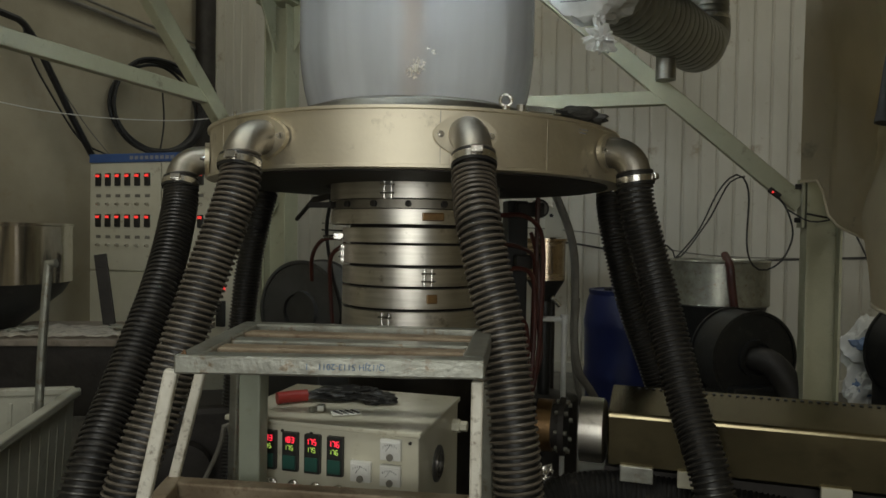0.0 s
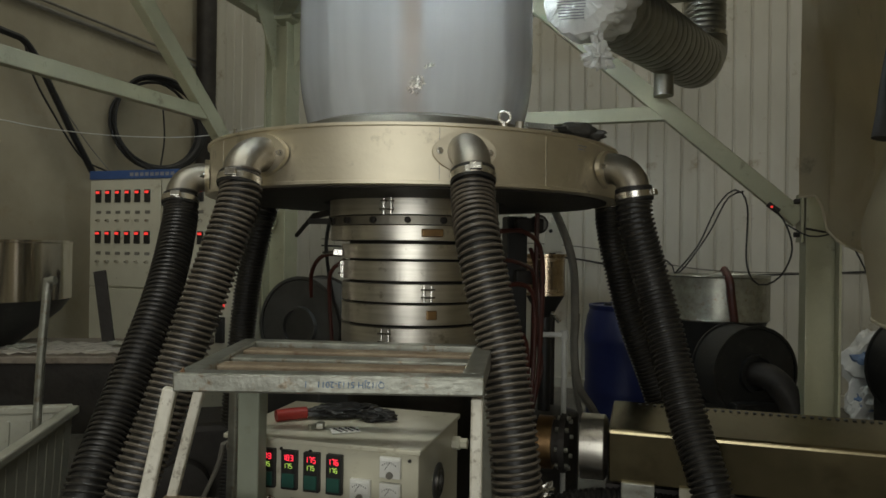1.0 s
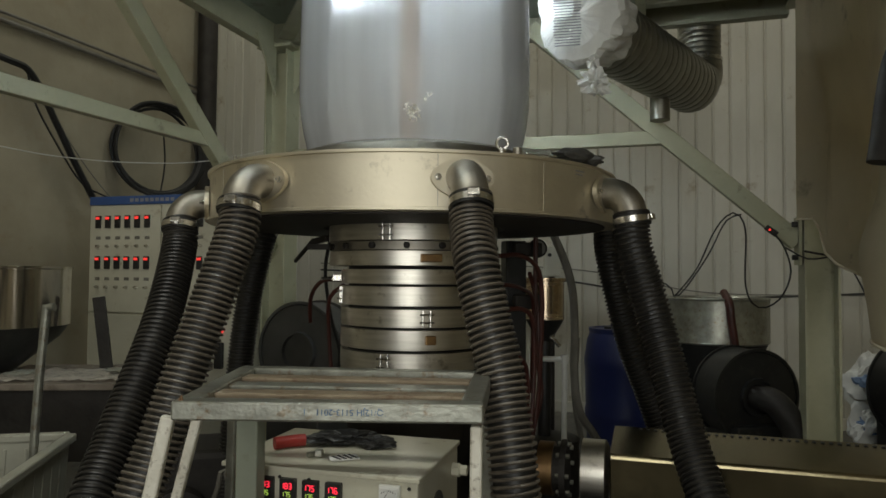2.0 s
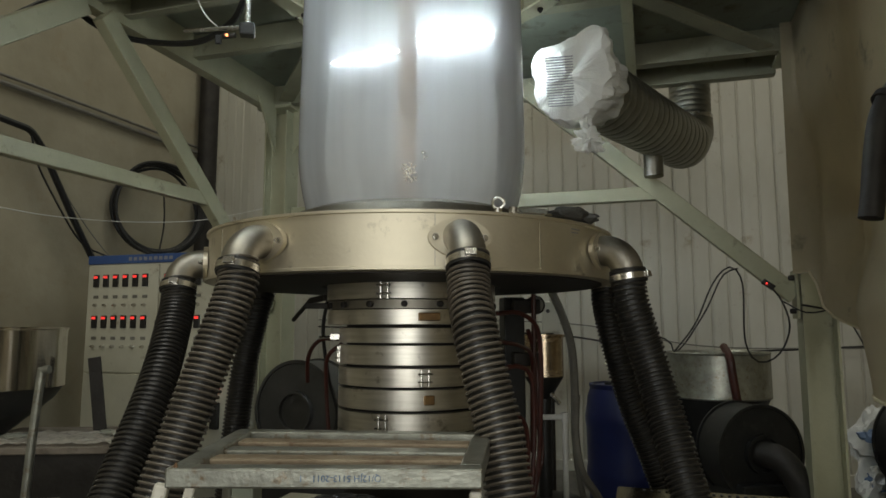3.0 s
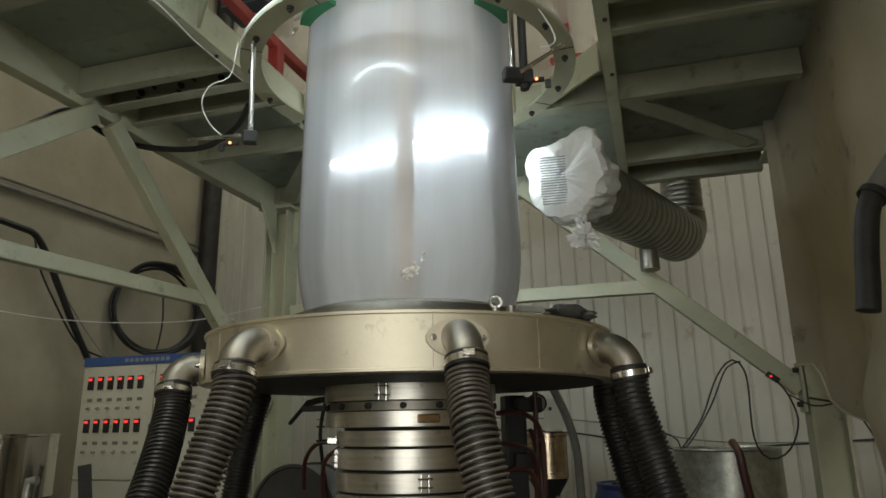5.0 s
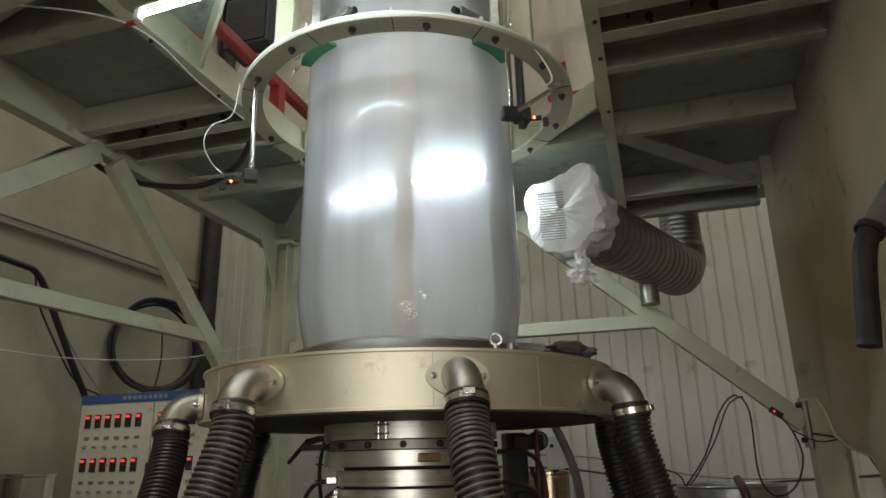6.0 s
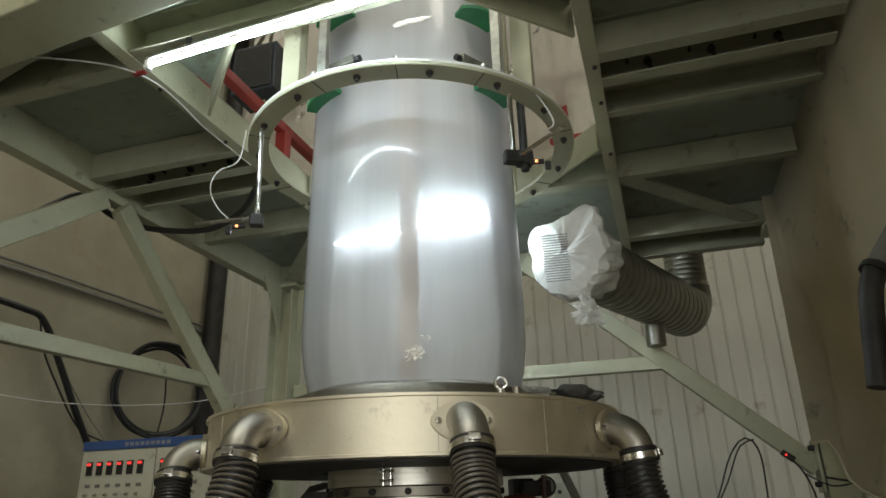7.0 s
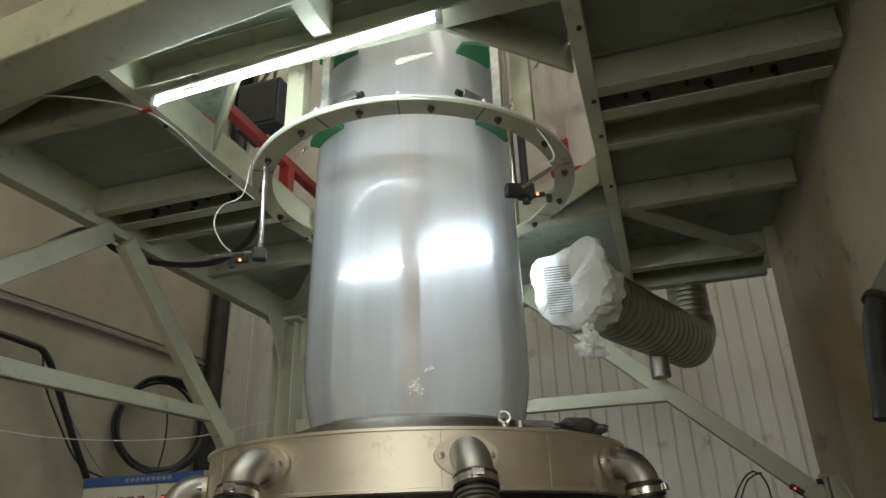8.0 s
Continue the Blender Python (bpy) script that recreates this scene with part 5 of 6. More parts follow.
for deg in (-49, 100, 150, 210, 250):
    bm = bmesh.new()
    p = Vector((AX.x, AX.y, RZ1)) + ring_dir(deg) * (RR - 0.02)
    lathe(bm, [(0.008, 0), (0.008, 0.009), (0.005, 0.009), (0.005, 0.022)], Matrix.Translation(p), 8)
    part("top_bolt", bm, CLAMP, air_ring)
glove = thing("work_glove", (0.40, 2.01, RZ1), "dark dirty work glove lying on the air ring", "glove")
bm = bmesh.new()
crumple(bm, at(0.390, 2.005, RZ1 + 0.026, 22), 0.065, 0.035, 0.022, 0.2, 1.5, 2.0, 4)
part("palm", bm, GREYPAINT, glove, smooth=True)
for k, (x, y) in enumerate(((0.445, 2.025), (0.452, 2.048), (0.44, 2.07), (0.415, 2.07))):
    bm = bmesh.new()
    crumple(bm, at(x, y, RZ1 + 0.018 - 0.004 * k, -20 + 12 * k), 0.034, 0.013, 0.013, 0.3, 1.6, 4.0 + k, 3)
    part("finger", bm, GREYPAINT, glove, smooth=True)
knife = thing("putty_knife", (0.30, 1.95, RZ1), "flat steel scraper lying on the air ring", "scraper")
bm = bmesh.new()
box(bm, at(0.275, 1.945, RZ1 + 0.022, 22, 32), 0.10, 0.045, 0.004, 0.001)
part("blade", bm, CLAMP, knife)
bm = bmesh.new()
box(bm, at(0.340, 1.975, RZ1 + 0.018, 22), 0.06, 0.022, 0.016, 0.004)
part("handle", bm, BLACK, knife)

# ---- on the control box ----
bundle = thing("glove_bundle", (-0.25, 1.80, 0.84), "dirty dark gloves thrown on the control box", "gloves")
bm = bmesh.new()
crumple(bm, at(-0.27, 1.83, 0.858, 12), 0.10, 0.045, 0.02, 0.4, 1.8, 11.0, 4)
part("glove", bm, BLACK, bundle, smooth=True)
bm = bmesh.new()
crumple(bm, at(-0.17, 1.79, 0.855, -14), 0.055, 0.035, 0.017, 0.4, 1.8, 15.0, 4)
part("glove", bm, BLACK, bundle, smooth=True)
pliers = thing("red_handled_tool", (-0.39, 1.79, 0.84), "tool with a thick red handle on the control box", "tool")
bm = bmesh.new()
sweep(bm, smooth_path([(-0.425, 1.76, 0.857), (-0.39, 1.78, 0.858), (-0.345, 1.80, 0.858)], 0.01), 0.0155, 14)
part("grip", bm, RED, pliers, "red grip", smooth=True)
bm = bmesh.new()
rod(bm, (-0.345, 1.80, 0.858), (-0.27, 1.83, 0.860), 0.009, 10)
part("shaft", bm, SOOT, pliers, smooth=True)
wrench = thing("hand_wrench", (-0.31, 1.70, 0.84), "small worn steel hand tool", "tool")
bm = bmesh.new()
bar(bm, (-0.325, 1.685, 0.848), (-0.295, 1.72, 0.848), 0.012, 0.012, bevel=0.002)
bar(bm, (-0.30, 1.70, 0.858), (-0.30, 1.70, 0.842), 0.018, 0.02, bevel=0.002)
part("jaw", bm, GALV, wrench)
paper = thing("striped_label", (-0.235, 1.675, 0.84), "crumpled white label with dark stripes on the box", "label")
bm = bmesh.new()
box(bm, at(-0.235, 1.675, 0.8455, 20, 6), 0.07, 0.034, 0.002)
sheet = part("paper_sheet", bm, WHITE, paper)
bm = bmesh.new()
for k in range(4):
    box(bm, at(-0.252 + 0.013 * k, 1.668 + 0.005 * k, 0.8468, 50, 6), 0.006, 0.032, 0.001)
part("stripe", bm, BLACK, sheet)

# ---- stamped writing on the stand's front rail, upside down ----
def writing(text, x, z, size):
    cu = bpy.data.curves.new("lettering", "FONT")
    cu.body, cu.size, cu.extrude = text, size, 0.0003
    cu.materials.append(BLUEINK)
    ob = new("lettering", cu)
    ob.parent = front_rail
    ob.matrix_basis = world_of(front_rail).inverted() @ pose(x, 1.1885 if x > -0.2 else 1.1905, z, 90, 180, 0)
    return ob


writing("Q/12JH 5113-2011", -0.098, 1.058, 0.0155)
writing("1", -0.232, 1.058, 0.0155)
for k in range(5):
    bm = bmesh.new()
    x = -0.090 + 0.0145 * k
    box(bm, at(x, 1.1886, 1.047), 0.010, 0.001, 0.002)
    box(bm, at(x, 1.1886, 1.052), 0.009, 0.001, 0.0018)
    box(bm, at(x + 0.002, 1.1886, 1.050), 0.0018, 0.001, 0.011)
    part("stamp_mark", bm, BLUEINK, front_rail)
for x, y, z in ((0.0, 1.188, 1.035), (-0.455, 1.20, 1.05), (0.068, 1.19, 1.03)):
    bm = bmesh.new()
    crumple(bm, at(x, y + 0.004, z + 0.013), 0.006, 0.006, 0.014, 0.5, 2.5, 4.0 + x * 10, 2)
    part("weld_bead", bm, mat("rusty_weld", (0.22, 0.13, 0.07), (0.1, 0.06, 0.04), 40, 0.6, 0.4), stand)

# ---- the plaster side: coil, cables, bench, hopper, crate ----
coil = thing("cable_coil", L(-3.15, 2.3, 1.9), "coil of black cable hung on the plaster wall", "cable coil")
random.seed(9)
cm = HALL @ pose(-3.08, 2.32, 2.31, 90, 0, 62)
for k in range(7):
    bm = bmesh.new()
    r = 0.33 + 0.028 * random.random() + 0.006 * k
    ph, ox = random.random() * 6, (random.random() - 0.5) * 0.05
    pts = [cm @ Vector(((r + 0.012 * math.sin(2 * t + ph)) * math.cos(t) + ox, (r * 1.02 + 0.012 * math.cos(3 * t + ph)) * math.sin(t) + ox * 0.4, -0.05 + 0.014 * k + 0.01 * math.sin(t + ph))) for t in [2 * math.pi * i / 60 for i in range(61)]]
    sweep(bm, pts, 0.0135, 8)
    part("turn", bm, RUBBER, coil, smooth=True)
cable("wall_cable", [L(-3.2, 0.2, 2.70), L(-3.2, 0.99, 2.68), L(-3.2, 1.19, 2.63), L(-3.2, 1.40, 2.34), L(-3.2, 1.56, 2.10), L(-3.2, 1.75, 1.84)], 0.024, RUBBER, "thick black cable hanging down the plaster wall")
cable("wall_cable", [L(-3.2, 1.15, 2.66), L(-3.2, 1.22, 2.45), L(-3.2, 1.37, 2.24), L(-3.2, 1.62, 1.96), L(-3.2, 1.84, 1.88), L(-3.1, 1.95, 1.835)], 0.007, RUBBER, "thin black cable hanging down the plaster wall")
cable("wall_cable", [L(-3.2, 1.45, 2.3), L(-3.2, 1.7, 2.05), L(-3.18, 1.92, 1.85)], 0.004, GREYHOSE, "thin grey wire on the plaster wall")
cable("wall_cable", [L(-3.2, 2.5, 2.5), L(-3.2, 2.52, 2.2), L(-3.18, 2.42, 1.84)], 0.007, RUBBER, "thin black cable behind the coil")
cable("slack_string", [L(-2.4, -0.3, 1.95), L(-2.4, 0.33, 1.94), L(-2.4, 0.71, 1.95), L(-2.4, 1.29, 2.01), L(-2.4, 2.02, 2.14), L(-2.3, 2.9, 2.4)], 0.003, WHITE, "thin white string strung along the wall", "string")
cable("platform_cable", [L(-1.72, -1.6, 1.9), L(-1.72, -0.44, 2.48), L(-1.72, -0.22, 2.67), L(-1.72, -0.03, 2.82), L(-1.70, 0.17, 2.78), L(-1.66, 0.41, 2.80), L(-1.3, 0.40, 2.74), L(-1.05, 0.33, 2.78), L(-0.9, 0.22, 2.84)], 0.016, RUBBER, "thick black cable looped along the platform edge")
cable("sensor_wire", [(-0.72, 2.2, 2.55 + 0.14), (-0.74, 2.2, 2.56), (-0.81, 2.2, 2.52), (-0.835, 2.2, 2.45), (-0.80, 2.2, 2.37), (-0.75, 2.2, 2.32)], 0.0022, WHITE, "thin white sensor wire looped below the ring", "wire", 0.02)
cable("sensor_wire", [(0.30, 2.0, 2.735), (0.36, 2.03, 2.70), (0.41, 2.05, 2.62), (0.40, 2.02, 2.56), (0.34, 2.0, 2.53)], 0.003, WHITE, "thin white sensor wire looped below the ring", "wire", 0.02)
cable("lamp_wire", [L(-1.2, -1.0, 2.845), L(-0.80, -0.74, 2.84), L(-0.80, -0.3, 2.838), L(-0.80, 0.05, 2.836)], 0.003, WHITE, "white lamp wire taped along the platform beam", "wire")
tape = thing("red_tape", L(-0.8, -0.72, 2.84), "red tape round the lamp wire", "tape")
bm = bmesh.new()
box(bm, inhall(-0.79, -0.73, 2.842), 0.05, 0.02, 0.012, 0.003)
part("tape_wrap", bm, RED, tape)

bench = thing("work_bench", (-1.7, 3.3, 0), "old wooden-topped work bench with dusty boards", "bench")
BM = pose(-1.70, 3.30, 0, 0, 0, 4)
for k in range(3):
    bm = bmesh.new()
    box(bm, BM @ at(0.02 * k, -0.21 + 0.20 * k, 0.785 + 0.003 * k), 1.0 - 0.03 * k, 0.195, 0.03, 0.004)
    part("board", bm, WOOD, bench)
for x in (-0.42, 0.42):
    for y in (-0.22, 0.22):
        bm = bmesh.new()
        box(bm, BM @ at(x, y, 0.385), 0.05, 0.05, 0.765, 0.004)
        part("leg", bm, SOOT, bench)
# dark board added to fill the shade under the bench top
bm = bmesh.new()
box(bm, BM @ at(0.0, -0.2, 0.60), 0.8, 0.02, 0.33, 0.003)
part("shade_panel", bm, SOOT, bench)
strip = thing("flat_bar", (-1.70, 3.42, 0.81), "dark flat steel bar propped up on the bench", "bar")
bm = bmesh.new()
bar(bm, (-1.665, 3.40, 0.806), (-1.725, 3.42, 1.165), 0.062, 0.012, up=(0, -1, 0.05), bevel=0.002)
part("bar_blade", bm, SOOT, strip)
hopper = thing("feed_hopper", (-2.19, 3.3, 0), "round stainless feed hopper on a black extruder frame", "hopper")
hm = at(-2.19, 3.3, 0)
bm = bmesh.new()
lathe(bm, [(0.345, 1.03), (0.345, 1.30), (0.352, 1.305), (0.352, 1.315), (0.338, 1.315), (0.338, 1.03)], hm, 56, closed=True)
part("shell", bm, mat("polished_stainless", (0.80, 0.76, 0.69), (0.62, 0.58, 0.52), 4, 0.16, 1.0, 0.02, 20, (1, 1, 0.4), 0.04), hopper, smooth=True)
bm = bmesh.new()
lathe(bm, [(0.34, 1.03), (0.30, 0.97), (0.10, 0.80), (0.09, 0.62)], hm, 40)
part("cone", bm, BLACK, hopper, smooth=True)
bm = bmesh.new()
box(bm, at(-2.35, 3.2, 0.31), 0.7, 0.5, 0.62, 0.02)
part("frame", bm, BLACK, hopper)
pole = thing("bent_pipe", (-1.30, 2.2, 0), "grey steel pipe with a bent top", "pipe")
bm = bmesh.new()
sweep(bm, smooth_path([(-1.325, 2.2, 0.0), (-1.30, 2.2, 0.78), (-1.276, 2.2, 1.15), (-1.268, 2.2, 1.175), (-1.24, 2.2, 1.178)], 0.02), 0.0135, 12)
part("pipe_bend", bm, GALV, pole, smooth=True)

crate = thing("plastic_crate", (-1.53, 2.06, 0), "large dirty grey-white plastic crate with ribbed sides", "crate")
KM = pose(-1.545, 2.03, 0, 0, 0, 11.6)
KW, KD, KZ = 0.60, 0.70, 0.72


def wall_quad(bm, a, b, c, d2, t):
    """A slab through four corners with thickness t inwards."""
    n = (b - a).cross(d2 - a).normalized() * t
    lo, hi = [bm.verts.new(p) for p in (a, b, c, d2)], [bm.verts.new(p + n) for p in (a, b, c, d2)]
    bm.faces.new(lo), bm.faces.new(hi)
    for k in range(4):
        bm.faces.new((lo[k], lo[(k + 1) % 4], hi[(k + 1) % 4], hi[k]))


corners = [(-1, -1), (1, -1), (1, 1), (-1, 1)]
tp = 0.90
for k in range(4):
    (x0, y0), (x1, y1) = corners[k], corners[(k + 1) % 4]
    lo = [KM @ Vector((x * KW / 2 * tp, y * KD / 2 * tp, 0.02)) for x, y in ((x0, y0), (x1, y1))]
    hi = [KM @ Vector((x * KW / 2, y * KD / 2, KZ - 0.02)) for x, y in ((x0, y0), (x1, y1))]
    bm = bmesh.new()
    wall_quad(bm, lo[0], lo[1], hi[1], hi[0], 0.006)
    side = part("crate_side", bm, CRATE, crate)
    for i in range(1, 9):
        f = i / 9
        bm = bmesh.new()
        a, b2 = lo[0].lerp(lo[1], f), hi[0].lerp(hi[1], f) - Vector((0, 0, 0.03))
        bar(bm, a, b2, 0.012, 0.014, up=(lo[1] - lo[0]).cross(Vector((0, 0, 1))), bevel=0.002)
        part("rib", bm, CRATE, side)
    bm = bmesh.new()
    out = (KM.to_3x3() @ Vector(((x0 + x1) / 2, (y0 + y1) / 2, 0))) * 0.012
    bar(bm, hi[0] + out + Vector((0, 0, 0.006)), hi[1] + out + Vector((0, 0, 0.006)), 0.036, 0.028, bevel=0.006)
    part("rim", bm, CRATE, crate)
bm = bmesh.new()
box(bm, KM @ at(0, 0, 0.012), KW * tp, KD * tp, 0.02)
part("crate_floor", bm, CRATE, crate)

for k, (x, y, rz) in enumerate(((-1.95, 3.2, 20), (-1.55, 3.3, -30), (-1.35, 3.35, 50))):
    ob = thing("film_offcut", (x, y, 0.80), "pale offcut of plastic film lying on the bench", "film scrap", "film offcuts")
    bm = bmesh.new()
    crumple(bm, at(x, y, 0.818, rz), 0.09, 0.05, 0.012, 0.6, 2.0, 40.0 + k, 3)
    part("offcut", bm, CRATE, ob)
bench_film = thing("bench_film", (-1.62, 3.16, 0.80), "thin clear film spread over the bench boards", "plastic film")
bm = bmesh.new()
g = [[bm.verts.new(BM @ Vector((-0.36 + 0.62 * i / 30, -0.27 + 0.36 * j / 20, 0.806 + 0.02 * abs(noise.noise(Vector((i * 0.31, j * 0.33, 2.0)))) + 0.006 * noise.noise(Vector((i * 0.9, j * 0.9, 5.0)))))) for j in range(21)] for i in range(31)]
for i in range(30):
    for j in range(20):
        bm.faces.new((g[i][j], g[i + 1][j], g[i + 1][j + 1], g[i][j + 1]))
part("film_sheet", bm, SHEET, bench_film)
toolbox = thing("steel_block", (-1.1, 2.9, 0), "dark greasy steel gear housing on the floor", "gear housing")
bm = bmesh.new()
box(bm, at(-1.12, 2.95, 0.28, 15), 0.5, 0.35, 0.56, 0.03)
part("housing_body", bm, SOOT, toolbox)
bm = bmesh.new()
lathe(bm, [(0.11, 0), (0.11, 0.06), (0.05, 0.07)], at(-1.05, 2.77, 0.32, 15, 90), 24)
part("housing_cover", bm, SOOT, toolbox, smooth=True)
for k, pts in enumerate(([(-0.62, 1.75, 0.62), (-0.56, 1.72, 0.74), (-0.535, 1.70, 0.82), (-0.52, 1.72, 0.70), (-0.50, 1.75, 0.5), (-0.5, 1.8, 0.02)],
                         [(-0.9, 2.1, 0.40), (-0.75, 2.0, 0.5), (-0.6, 1.95, 0.45), (-0.5, 1.9, 0.4), (-0.45, 1.9, 0.2), (-0.45, 1.9, 0.02)],
                         [(0.35, 2.0, 0.5), (0.42, 1.98, 0.3), (0.6, 1.95, 0.2), (0.9, 1.9, 0.25), (1.2, 1.8, 0.1), (1.4, 1.8, 0.02)])):
    cable("floor_cable", pts, 0.006 + 0.003 * (k > 0), RUBBER if k else GREYHOSE, "loose cable hanging among the machines", "cable")

# ---- behind the die: post, hoses, small hopper, conduit ----
dpost = thing("machine_post", (0.31, 2.95, 0), "black machine post behind the die", "post")
bm = bmesh.new()
box(bm, at(0.31, 2.95, 0.72, 10), 0.09, 0.09, 1.44, 0.006)
part("post_shaft", bm, BLACK, dpost)
for z, mt in ((1.40, SOOT), (1.18, SOOT)):
    bm = bmesh.new()
    box(bm, at(0.36, 2.86, z, 10), 0.12, 0.05, 0.06, 0.008)
    part("post_bracket", bm, mt, dpost)
vac = thing("vacuum_hopper", (0.475, 3.15, 0), "small stainless hopper with a black cone", "hopper")
vm = at(0.475, 3.15, 0)
bm = bmesh.new()
lathe(bm, [(0.090, 1.09), (0.090, 1.265), (0.098, 1.268), (0.098, 1.28), (0.085, 1.28), (0.085, 1.09)], vm, 40, closed=True)
part("shell", bm, mat("coppery_stainless", (0.62, 0.50, 0.36), (0.45, 0.35, 0.25), 6, 0.25, 1.0, 0.03, 40, (1, 1, 6)), vac, smooth=True)
bm = bmesh.new()
lathe(bm, [(0.09, 1.09), (0.03, 0.99), (0.03, 0.55)], vm, 30)
part("cone", bm, BLACK, vac, smooth=True)
bm = bmesh.new()
rod(bm, (0.49, 3.06, 1.02), (0.53, 3.06, 0.975), 0.010, 10)
part("slide_handle", bm, CLAMP, vac, smooth=True)
bm = bmesh.new()
lathe(bm, [(0.16, 0), (0.16, 0.55), (0.05, 0.56)], vm, 24)
part("pedestal", bm, SOOT, vac, smooth=True)
jb = thing("junction_box", (0.53, 3.30, 1.28), "small grey junction box above the hopper", "junction box")
bm = bmesh.new()
box(bm, at(0.535, 3.30, 1.36, -8), 0.085, 0.07, 0.15, 0.005)
part("box_case", bm, CREAM, jb)
bm = bmesh.new()
lathe(bm, [(0.009, 0), (0.009, 0.01)], at(0.515, 3.262, 1.39, 0, 90), 12)
part("box_lock", bm, BLACK, jb)
bm = bmesh.new()
rod(bm, (0.535, 3.32, 0), (0.535, 3.32, 1.29), 0.016, 10)
part("box_pole", bm, SOOT, jb, smooth=True)
gauge_body = thing("pressure_gauge", (0.36, 2.9, 1.40), "dark round pressure gauge with a brass stem behind the die", "gauge")
bm = bmesh.new()
lathe(bm, [(0.036, 0), (0.040, 0.004), (0.040, 0.03), (0.034, 0.034), (0.034, 0.030)], at(0.40, 2.88, 1.405, 0, 90), 28)
part("gauge_case", bm, SOOT, gauge_body, smooth=True)
bm = bmesh.new()
lathe(bm, [(0.033, 0), (0.033, 0.002)], at(0.40, 2.849, 1.405, 0, 90), 28)
part("gauge_dial", bm, GREYHOSE, gauge_body)
bm = bmesh.new()
rod(bm, (0.40, 2.895, 1.37), (0.40, 2.90, 1.30), 0.008, 10)
part("gauge_stem", bm, BRASS, gauge_body, smooth=True)
wp = thing("water_pipe", (0.54, 3.0, 0.0), "white plastic water pipe with an elbow", "pipe")
bm = bmesh.new()
rod(bm, (0.40, 3.0, 0.925), (0.54, 3.0, 0.925), 0.012, 12)
part("pipe_run", bm, WHITE, wp, smooth=True)
bm = bmesh.new()
rod(bm, (0.54, 3.0, 0.0), (0.54, 3.0, 0.935), 0.012, 12)
part("pipe_run", bm, WHITE, wp, smooth=True)
bm = bmesh.new()
lathe(bm, [(0.017, -0.02), (0.017, 0.02)], at(0.54, 3.0, 0.925), 12)
part("pipe_elbow", bm, WHITE, wp, smooth=True)
cable("flexible_conduit", [(0.50, 3.2, 1.53), (0.529, 3.2, 1.473), (0.584, 3.2, 1.341), (0.616, 3.2, 1.209), (0.625, 3.2, 1.022), (0.624, 3.2, 0.809), (0.651, 3.2, 0.649), (0.72, 3.2, 0.542), (0.84, 3.2, 0.3), (0.9, 3.2, 0.03)], 0.019, GREYHOSE, "grey flexible conduit hanging behind the die", "conduit")
cable("flexible_conduit", [(0.64, 3.22, 1.0), (0.63, 3.22, 0.7), (0.70, 3.22, 0.42), (0.86, 3.22, 0.3), (1.0, 3.22, 0.28)], 0.014, GREYHOSE, "grey flexible conduit behind the die", "conduit")
for pts, r in (([(0.20, 2.40, 1.36), (0.30, 2.5, 1.36), (0.37, 2.55, 1.28), (0.375, 2.58, 1.0), (0.36, 2.6, 0.75), (0.30, 2.55, 0.55)], 0.009),
               ([(0.18, 2.42, 1.15), (0.28, 2.5, 1.17), (0.34, 2.55, 1.12), (0.35, 2.58, 0.9), (0.33, 2.58, 0.6)], 0.009),
               ([(0.19, 2.40, 1.00), (0.27, 2.5, 1.00), (0.32, 2.55, 0.93), (0.32, 2.58, 0.7), (0.27, 2.55, 0.5)], 0.008),
               ([(0.379, 2.75, 1.445), (0.377, 2.75, 1.263), (0.377, 2.75, 1.057), (0.396, 2.75, 0.874), (0.382, 2.75, 0.736), (0.354, 2.75, 0.666), (0.31, 2.7, 0.55)], 0.010),
               ([(0.35, 2.72, 1.30), (0.372, 2.76, 1.24), (0.392, 2.76, 1.10), (0.388, 2.76, 0.95), (0.405, 2.76, 0.82), (0.37, 2.74, 0.68), (0.32, 2.7, 0.5)], 0.009),
               ([(0.21, 2.45, 1.26), (0.29, 2.55, 1.245), (0.36, 2.7, 1.20), (0.366, 2.74, 1.05), (0.362, 2.74, 0.8)], 0.008),
               ([(-0.43, 2.62, 1.44), (-0.45, 2.62, 1.30), (-0.43, 2.65, 1.12), (-0.40, 2.68, 0.95), (-0.48, 2.7, 0.8)], 0.007),
               ([(-0.36, 2.45, 1.27), (-0.44, 2.5, 1.265), (-0.50, 2.6, 1.20), (-0.52, 2.7, 1.08)], 0.008),
               ([(-0.36, 2.5, 1.25), (-0.42, 2.55, 1.2), (-0.43, 2.6, 1.08), (-0.42, 2.62, 0.9)], 0.008)):
    cable("heater_lead", pts, r, COPPER if r > 0.0075 else RUBBER, "red-brown heater lead at the die", "lead", 0.03)
plug = thing("heater_plug", (-0.372, 2.42, 1.275), "bright metal heater plug on the die", "plug")
bm = bmesh.new()
box(bm, at(-0.372, 2.42, 1.278, 0), 0.036, 0.03, 0.024, 0.003)
part("plug_body", bm, CLAMP, plug)
bm = bmesh.new()
rod(bm, (-0.39, 2.42, 1.277), (-0.43, 2.43, 1.274), 0.006, 10)
part("plug_gland", bm, CLAMP, plug, smooth=True)
strut = thing("die_clamp", (-0.40, 2.35, 1.40), "dark clamp lever at the die's top band", "clamp")
bm = bmesh.new()
bar(bm, (-0.46, 2.42, 1.405), (-0.40, 2.36, 1.415), 0.02, 0.02, bevel=0.003)
bar(bm, (-0.47, 2.36, 1.385), (-0.39, 2.36, 1.385), 0.016, 0.02, bevel=0.003)
part("lever", bm, SOOT, strut)
bm = bmesh.new()
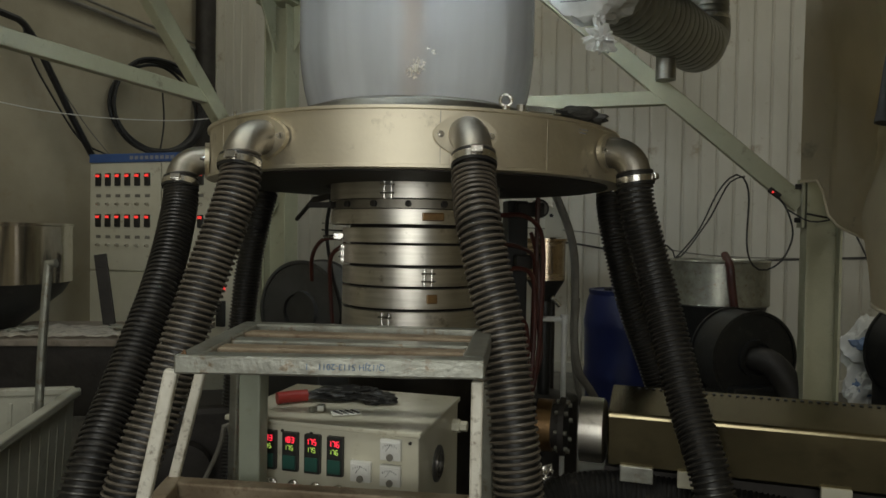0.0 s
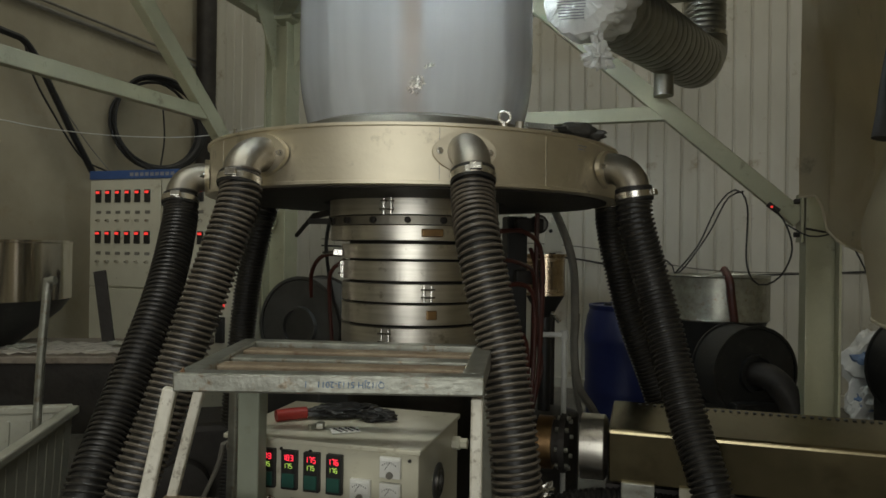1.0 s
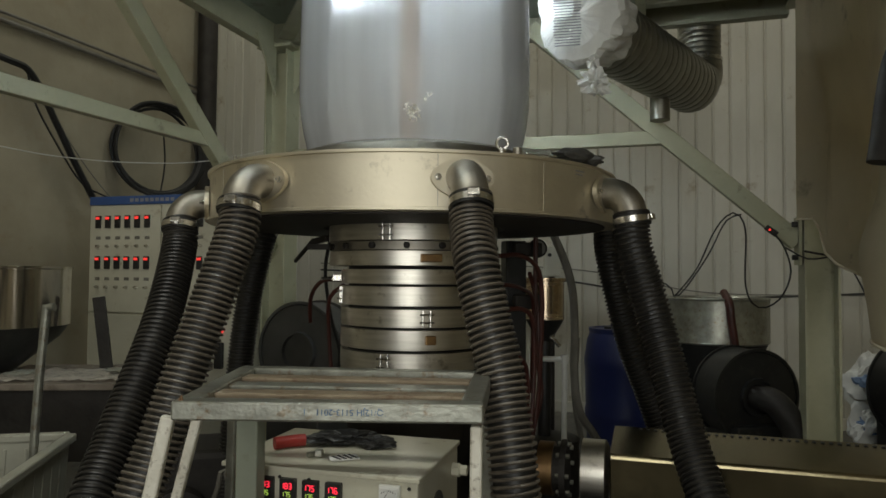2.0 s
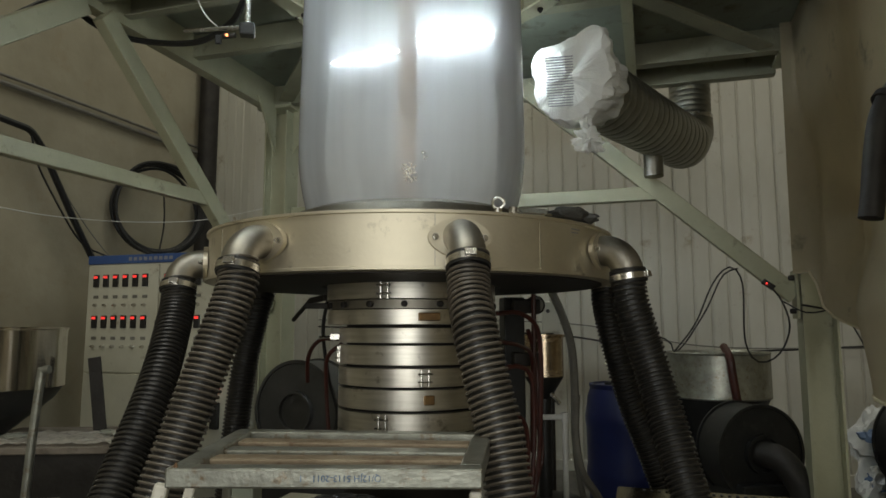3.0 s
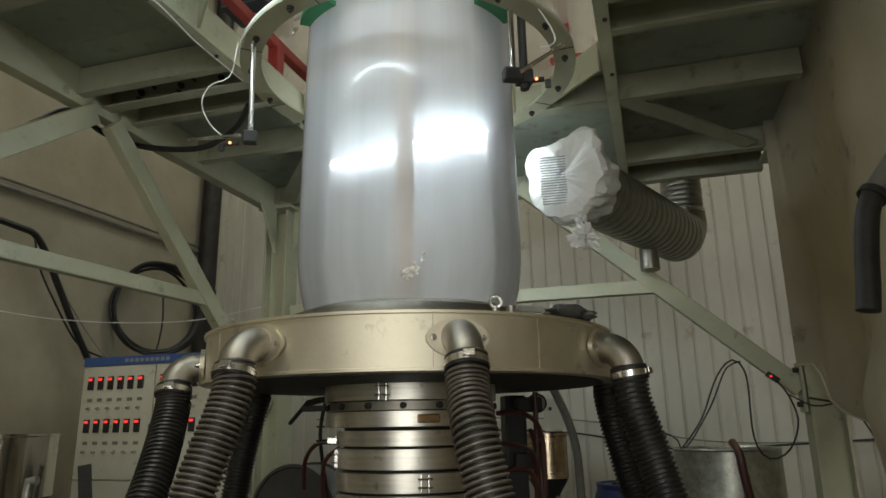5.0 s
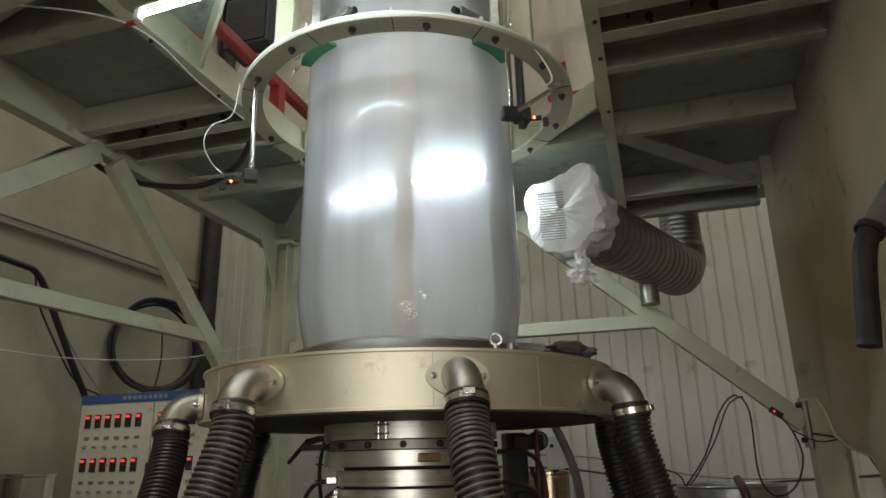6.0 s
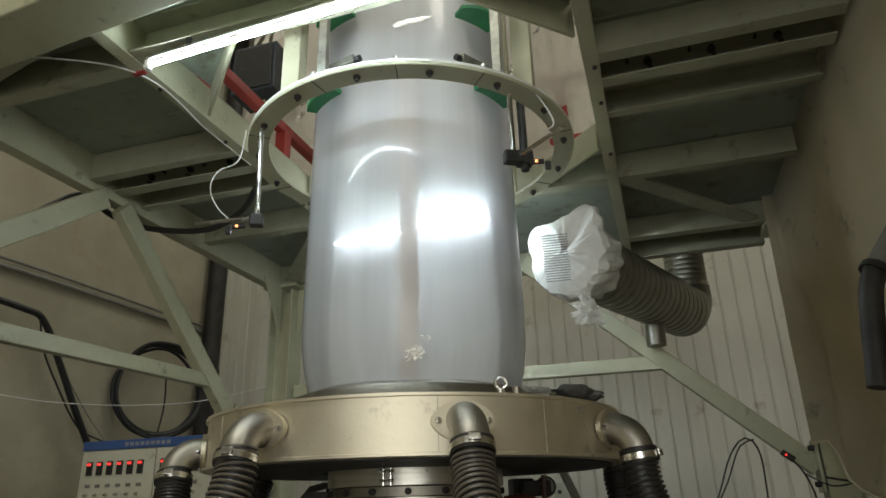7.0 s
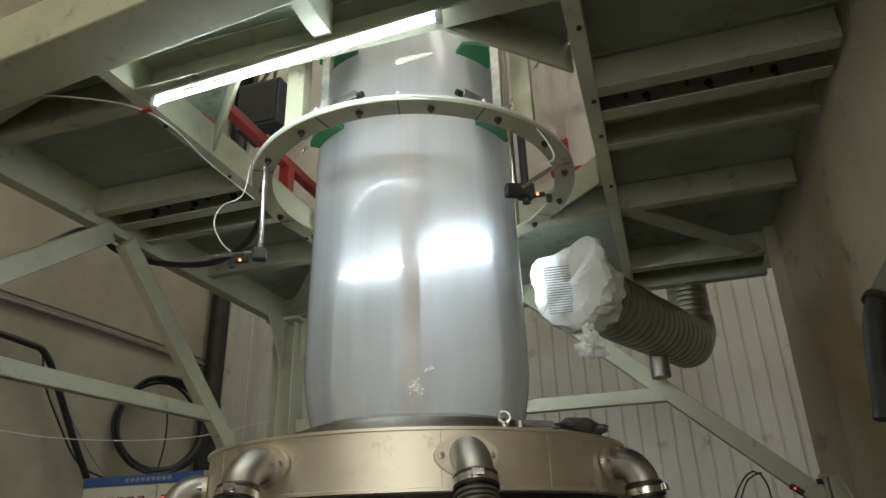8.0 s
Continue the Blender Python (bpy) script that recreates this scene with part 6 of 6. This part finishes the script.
rod(bm, (-0.46, 2.42, 1.41), (-0.56, 2.6, 1.34), 0.008, 10)
part("lever_arm", bm, SOOT, strut, smooth=True)

# ---- wires at the right column and along the panels ----
V162 = 1.62
wire1 = [(1.45, 1.54), (1.51, 1.45), (1.54, 1.31), (1.48, 1.17), (1.38, 1.13), (1.32, 1.24), (1.32, 1.55), (1.26, 1.64), (1.17, 1.55), (1.07, 1.33), (0.94, 1.16)]
cable("looped_wire", [L(u, V162, z) for u, z in wire1], 0.0048, RUBBER, "black wire hung in loops from the brace", "wire")
cable("looped_wire", [L(u, V162 - 0.01, z) for u, z in ((1.30, 1.63), (1.22, 1.59), (1.12, 1.39), (0.97, 1.18), (0.91, 1.25), (0.6, 1.34))], 0.0045, RUBBER, "black wire hung in loops from the brace", "wire")
cable("looped_wire", [L(u, v, z) for u, v, z in ((1.51, 1.60, 1.45), (1.61, 1.58, 1.39), (1.71, 1.58, 1.40), (1.77, 1.6, 1.43), (1.81, 1.62, 1.37), (1.90, 1.62, 1.17), (2.0, 1.7, 0.9))], 0.0045, RUBBER, "black wire tied to the column", "wire")
cable("panel_wire", [L(u, 4.1, z) for u, z in ((-2.5, 1.33), (-0.8, 1.28), (0.05, 1.24), (0.57, 1.16), (1.06, 1.09), (2.04, 1.13), (3.2, 1.2))], 0.009, RUBBER, "black wire sagging along the panel wall", "wire", 0.08)
cable("panel_wire", [L(u, 4.1, z) for u, z in ((-2.5, 1.40), (0.0, 1.36), (1.2, 1.16), (2.2, 1.14), (3.2, 1.16))], 0.006, GREYHOSE, "grey wire sagging along the panel wall", "wire", 0.08)
knot = thing("wire_tie", L(1.74, 1.62, 1.42), "rusty bundle of tie wire on the column", "tie wire")
bm = bmesh.new()
crumple(bm, inhall(1.75, 1.63, 1.415), 0.03, 0.03, 0.045, 0.7, 2.4, 8.0, 3)
part("tie_bundle", bm, SOOT, knot)
sock = thing("lamp_socket", L(1.47, 1.68, 1.53), "small red pilot light on the brace", "pilot light")
bm = bmesh.new()
box(bm, inhall(1.46, 1.70, 1.545, 0, 0, 38), 0.07, 0.03, 0.03, 0.004)
part("socket_body", bm, SOOT, sock)
bm = bmesh.new()
lathe(bm, [(0.006, 0), (0.006, 0.006)], inhall(1.45, 1.684, 1.55, 0, 90), 10)
part("pilot_lens", bm, LAMP_RED, sock)

# ---- hanging hose pipe before the tarpaulin ----
drop_pipe = thing("suction_pipe", (1.35, 2.05, 1.66), "grey pipe ending in a black rubber sleeve", "pipe")
bm = bmesh.new()
rod(bm, (1.72, 2.05, 2.42), (1.40, 2.05, 2.01), 0.036, 20)
part("grey_pipe", bm, GREYHOSE, drop_pipe, smooth=True)
bm = bmesh.new()
sweep(bm, smooth_path([(1.41, 2.05, 2.03), (1.375, 2.05, 1.95), (1.35, 2.05, 1.82), (1.337, 2.05, 1.72), (1.322, 2.05, 1.635)], 0.02), 0.035, 20)
part("rubber_sleeve", bm, SOOT, drop_pipe, smooth=True)
bm = bmesh.new()
lathe(bm, [(0.04, -0.012), (0.046, -0.012), (0.046, 0.012), (0.04, 0.012)], Matrix.Translation((1.405, 2.05, 2.017)) @ Vector((0.32, 0, 0.41)).to_track_quat("Z", "Y").to_matrix().to_4x4(), 24, closed=True)
part("sleeve_clamp", bm, SOOT, drop_pipe, smooth=True)

# ---- sacks by the panel wall ----
for k, (x, y, z, rz, sx) in enumerate(((2.93, 4.62, 0.28, 20, 0.20), (2.93, 4.64, 0.57, -24, 0.17), (3.15, 4.7, 0.2, 5, 0.3))):
    ob = thing("resin_sack", (x, y, 0 if k != 1 else 0.5), "crumpled white and blue resin sack against the wall", "sack", "resin sacks")
    bm = bmesh.new()
    crumple(bm, at(x, y, z, rz, 0, 12), sx, 0.11, 0.20, 0.35, 1.5, 20.0 + 3 * k, 4)
    body = part("sack_body", bm, SACK, ob, smooth=True)
    bm = bmesh.new()
    crumple(bm, at(x - 0.03, y - 0.03, z + 0.02, rz, 0, 12), sx * 0.6, 0.095, 0.07, 0.35, 1.5, 20.0 + 3 * k, 3)
    part("blue_print", bm, mat("blue_print", (0.10, 0.17, 0.32), (0.2, 0.27, 0.4), 9, 0.55), body, smooth=True)

# ---- clutter on the floor under the bench and barrel ----
random.seed(21)
for k, (x, y, w) in enumerate(((-1.05, 2.55, 0.16), (-0.78, 2.3, 0.14), (-1.25, 2.75, 0.18), (0.62, 2.0, 0.12))):
    ob = thing("oily_rag", (x, y, 0), "dark oily rag heaped on the floor", "rag", "oily rags")
    bm = bmesh.new()
    crumple(bm, at(x, y, w * 0.35, 30 * k), w, w * 0.8, w * 0.4, 0.5, 1.6, 31.0 + k, 3)
    part("rag_heap", bm, SOOT, ob, smooth=True)


def motions():
    """The creases in the running film keep shifting and turning where they form."""
    random.seed(77)
    for ob in shimmers:
        c = ob.matrix_basis.translation.copy()
        rows, turn = [], 0.0
        for k in range(33):
            turn += random.uniform(-55, 55)
            rows.append((k * 0.25, pose(c.x + random.uniform(-0.004, 0.004), c.y, c.z + random.uniform(-0.006, 0.006), random.uniform(-4, 4), turn, random.uniform(-4, 4))))
        walk(ob, rows)


motions()
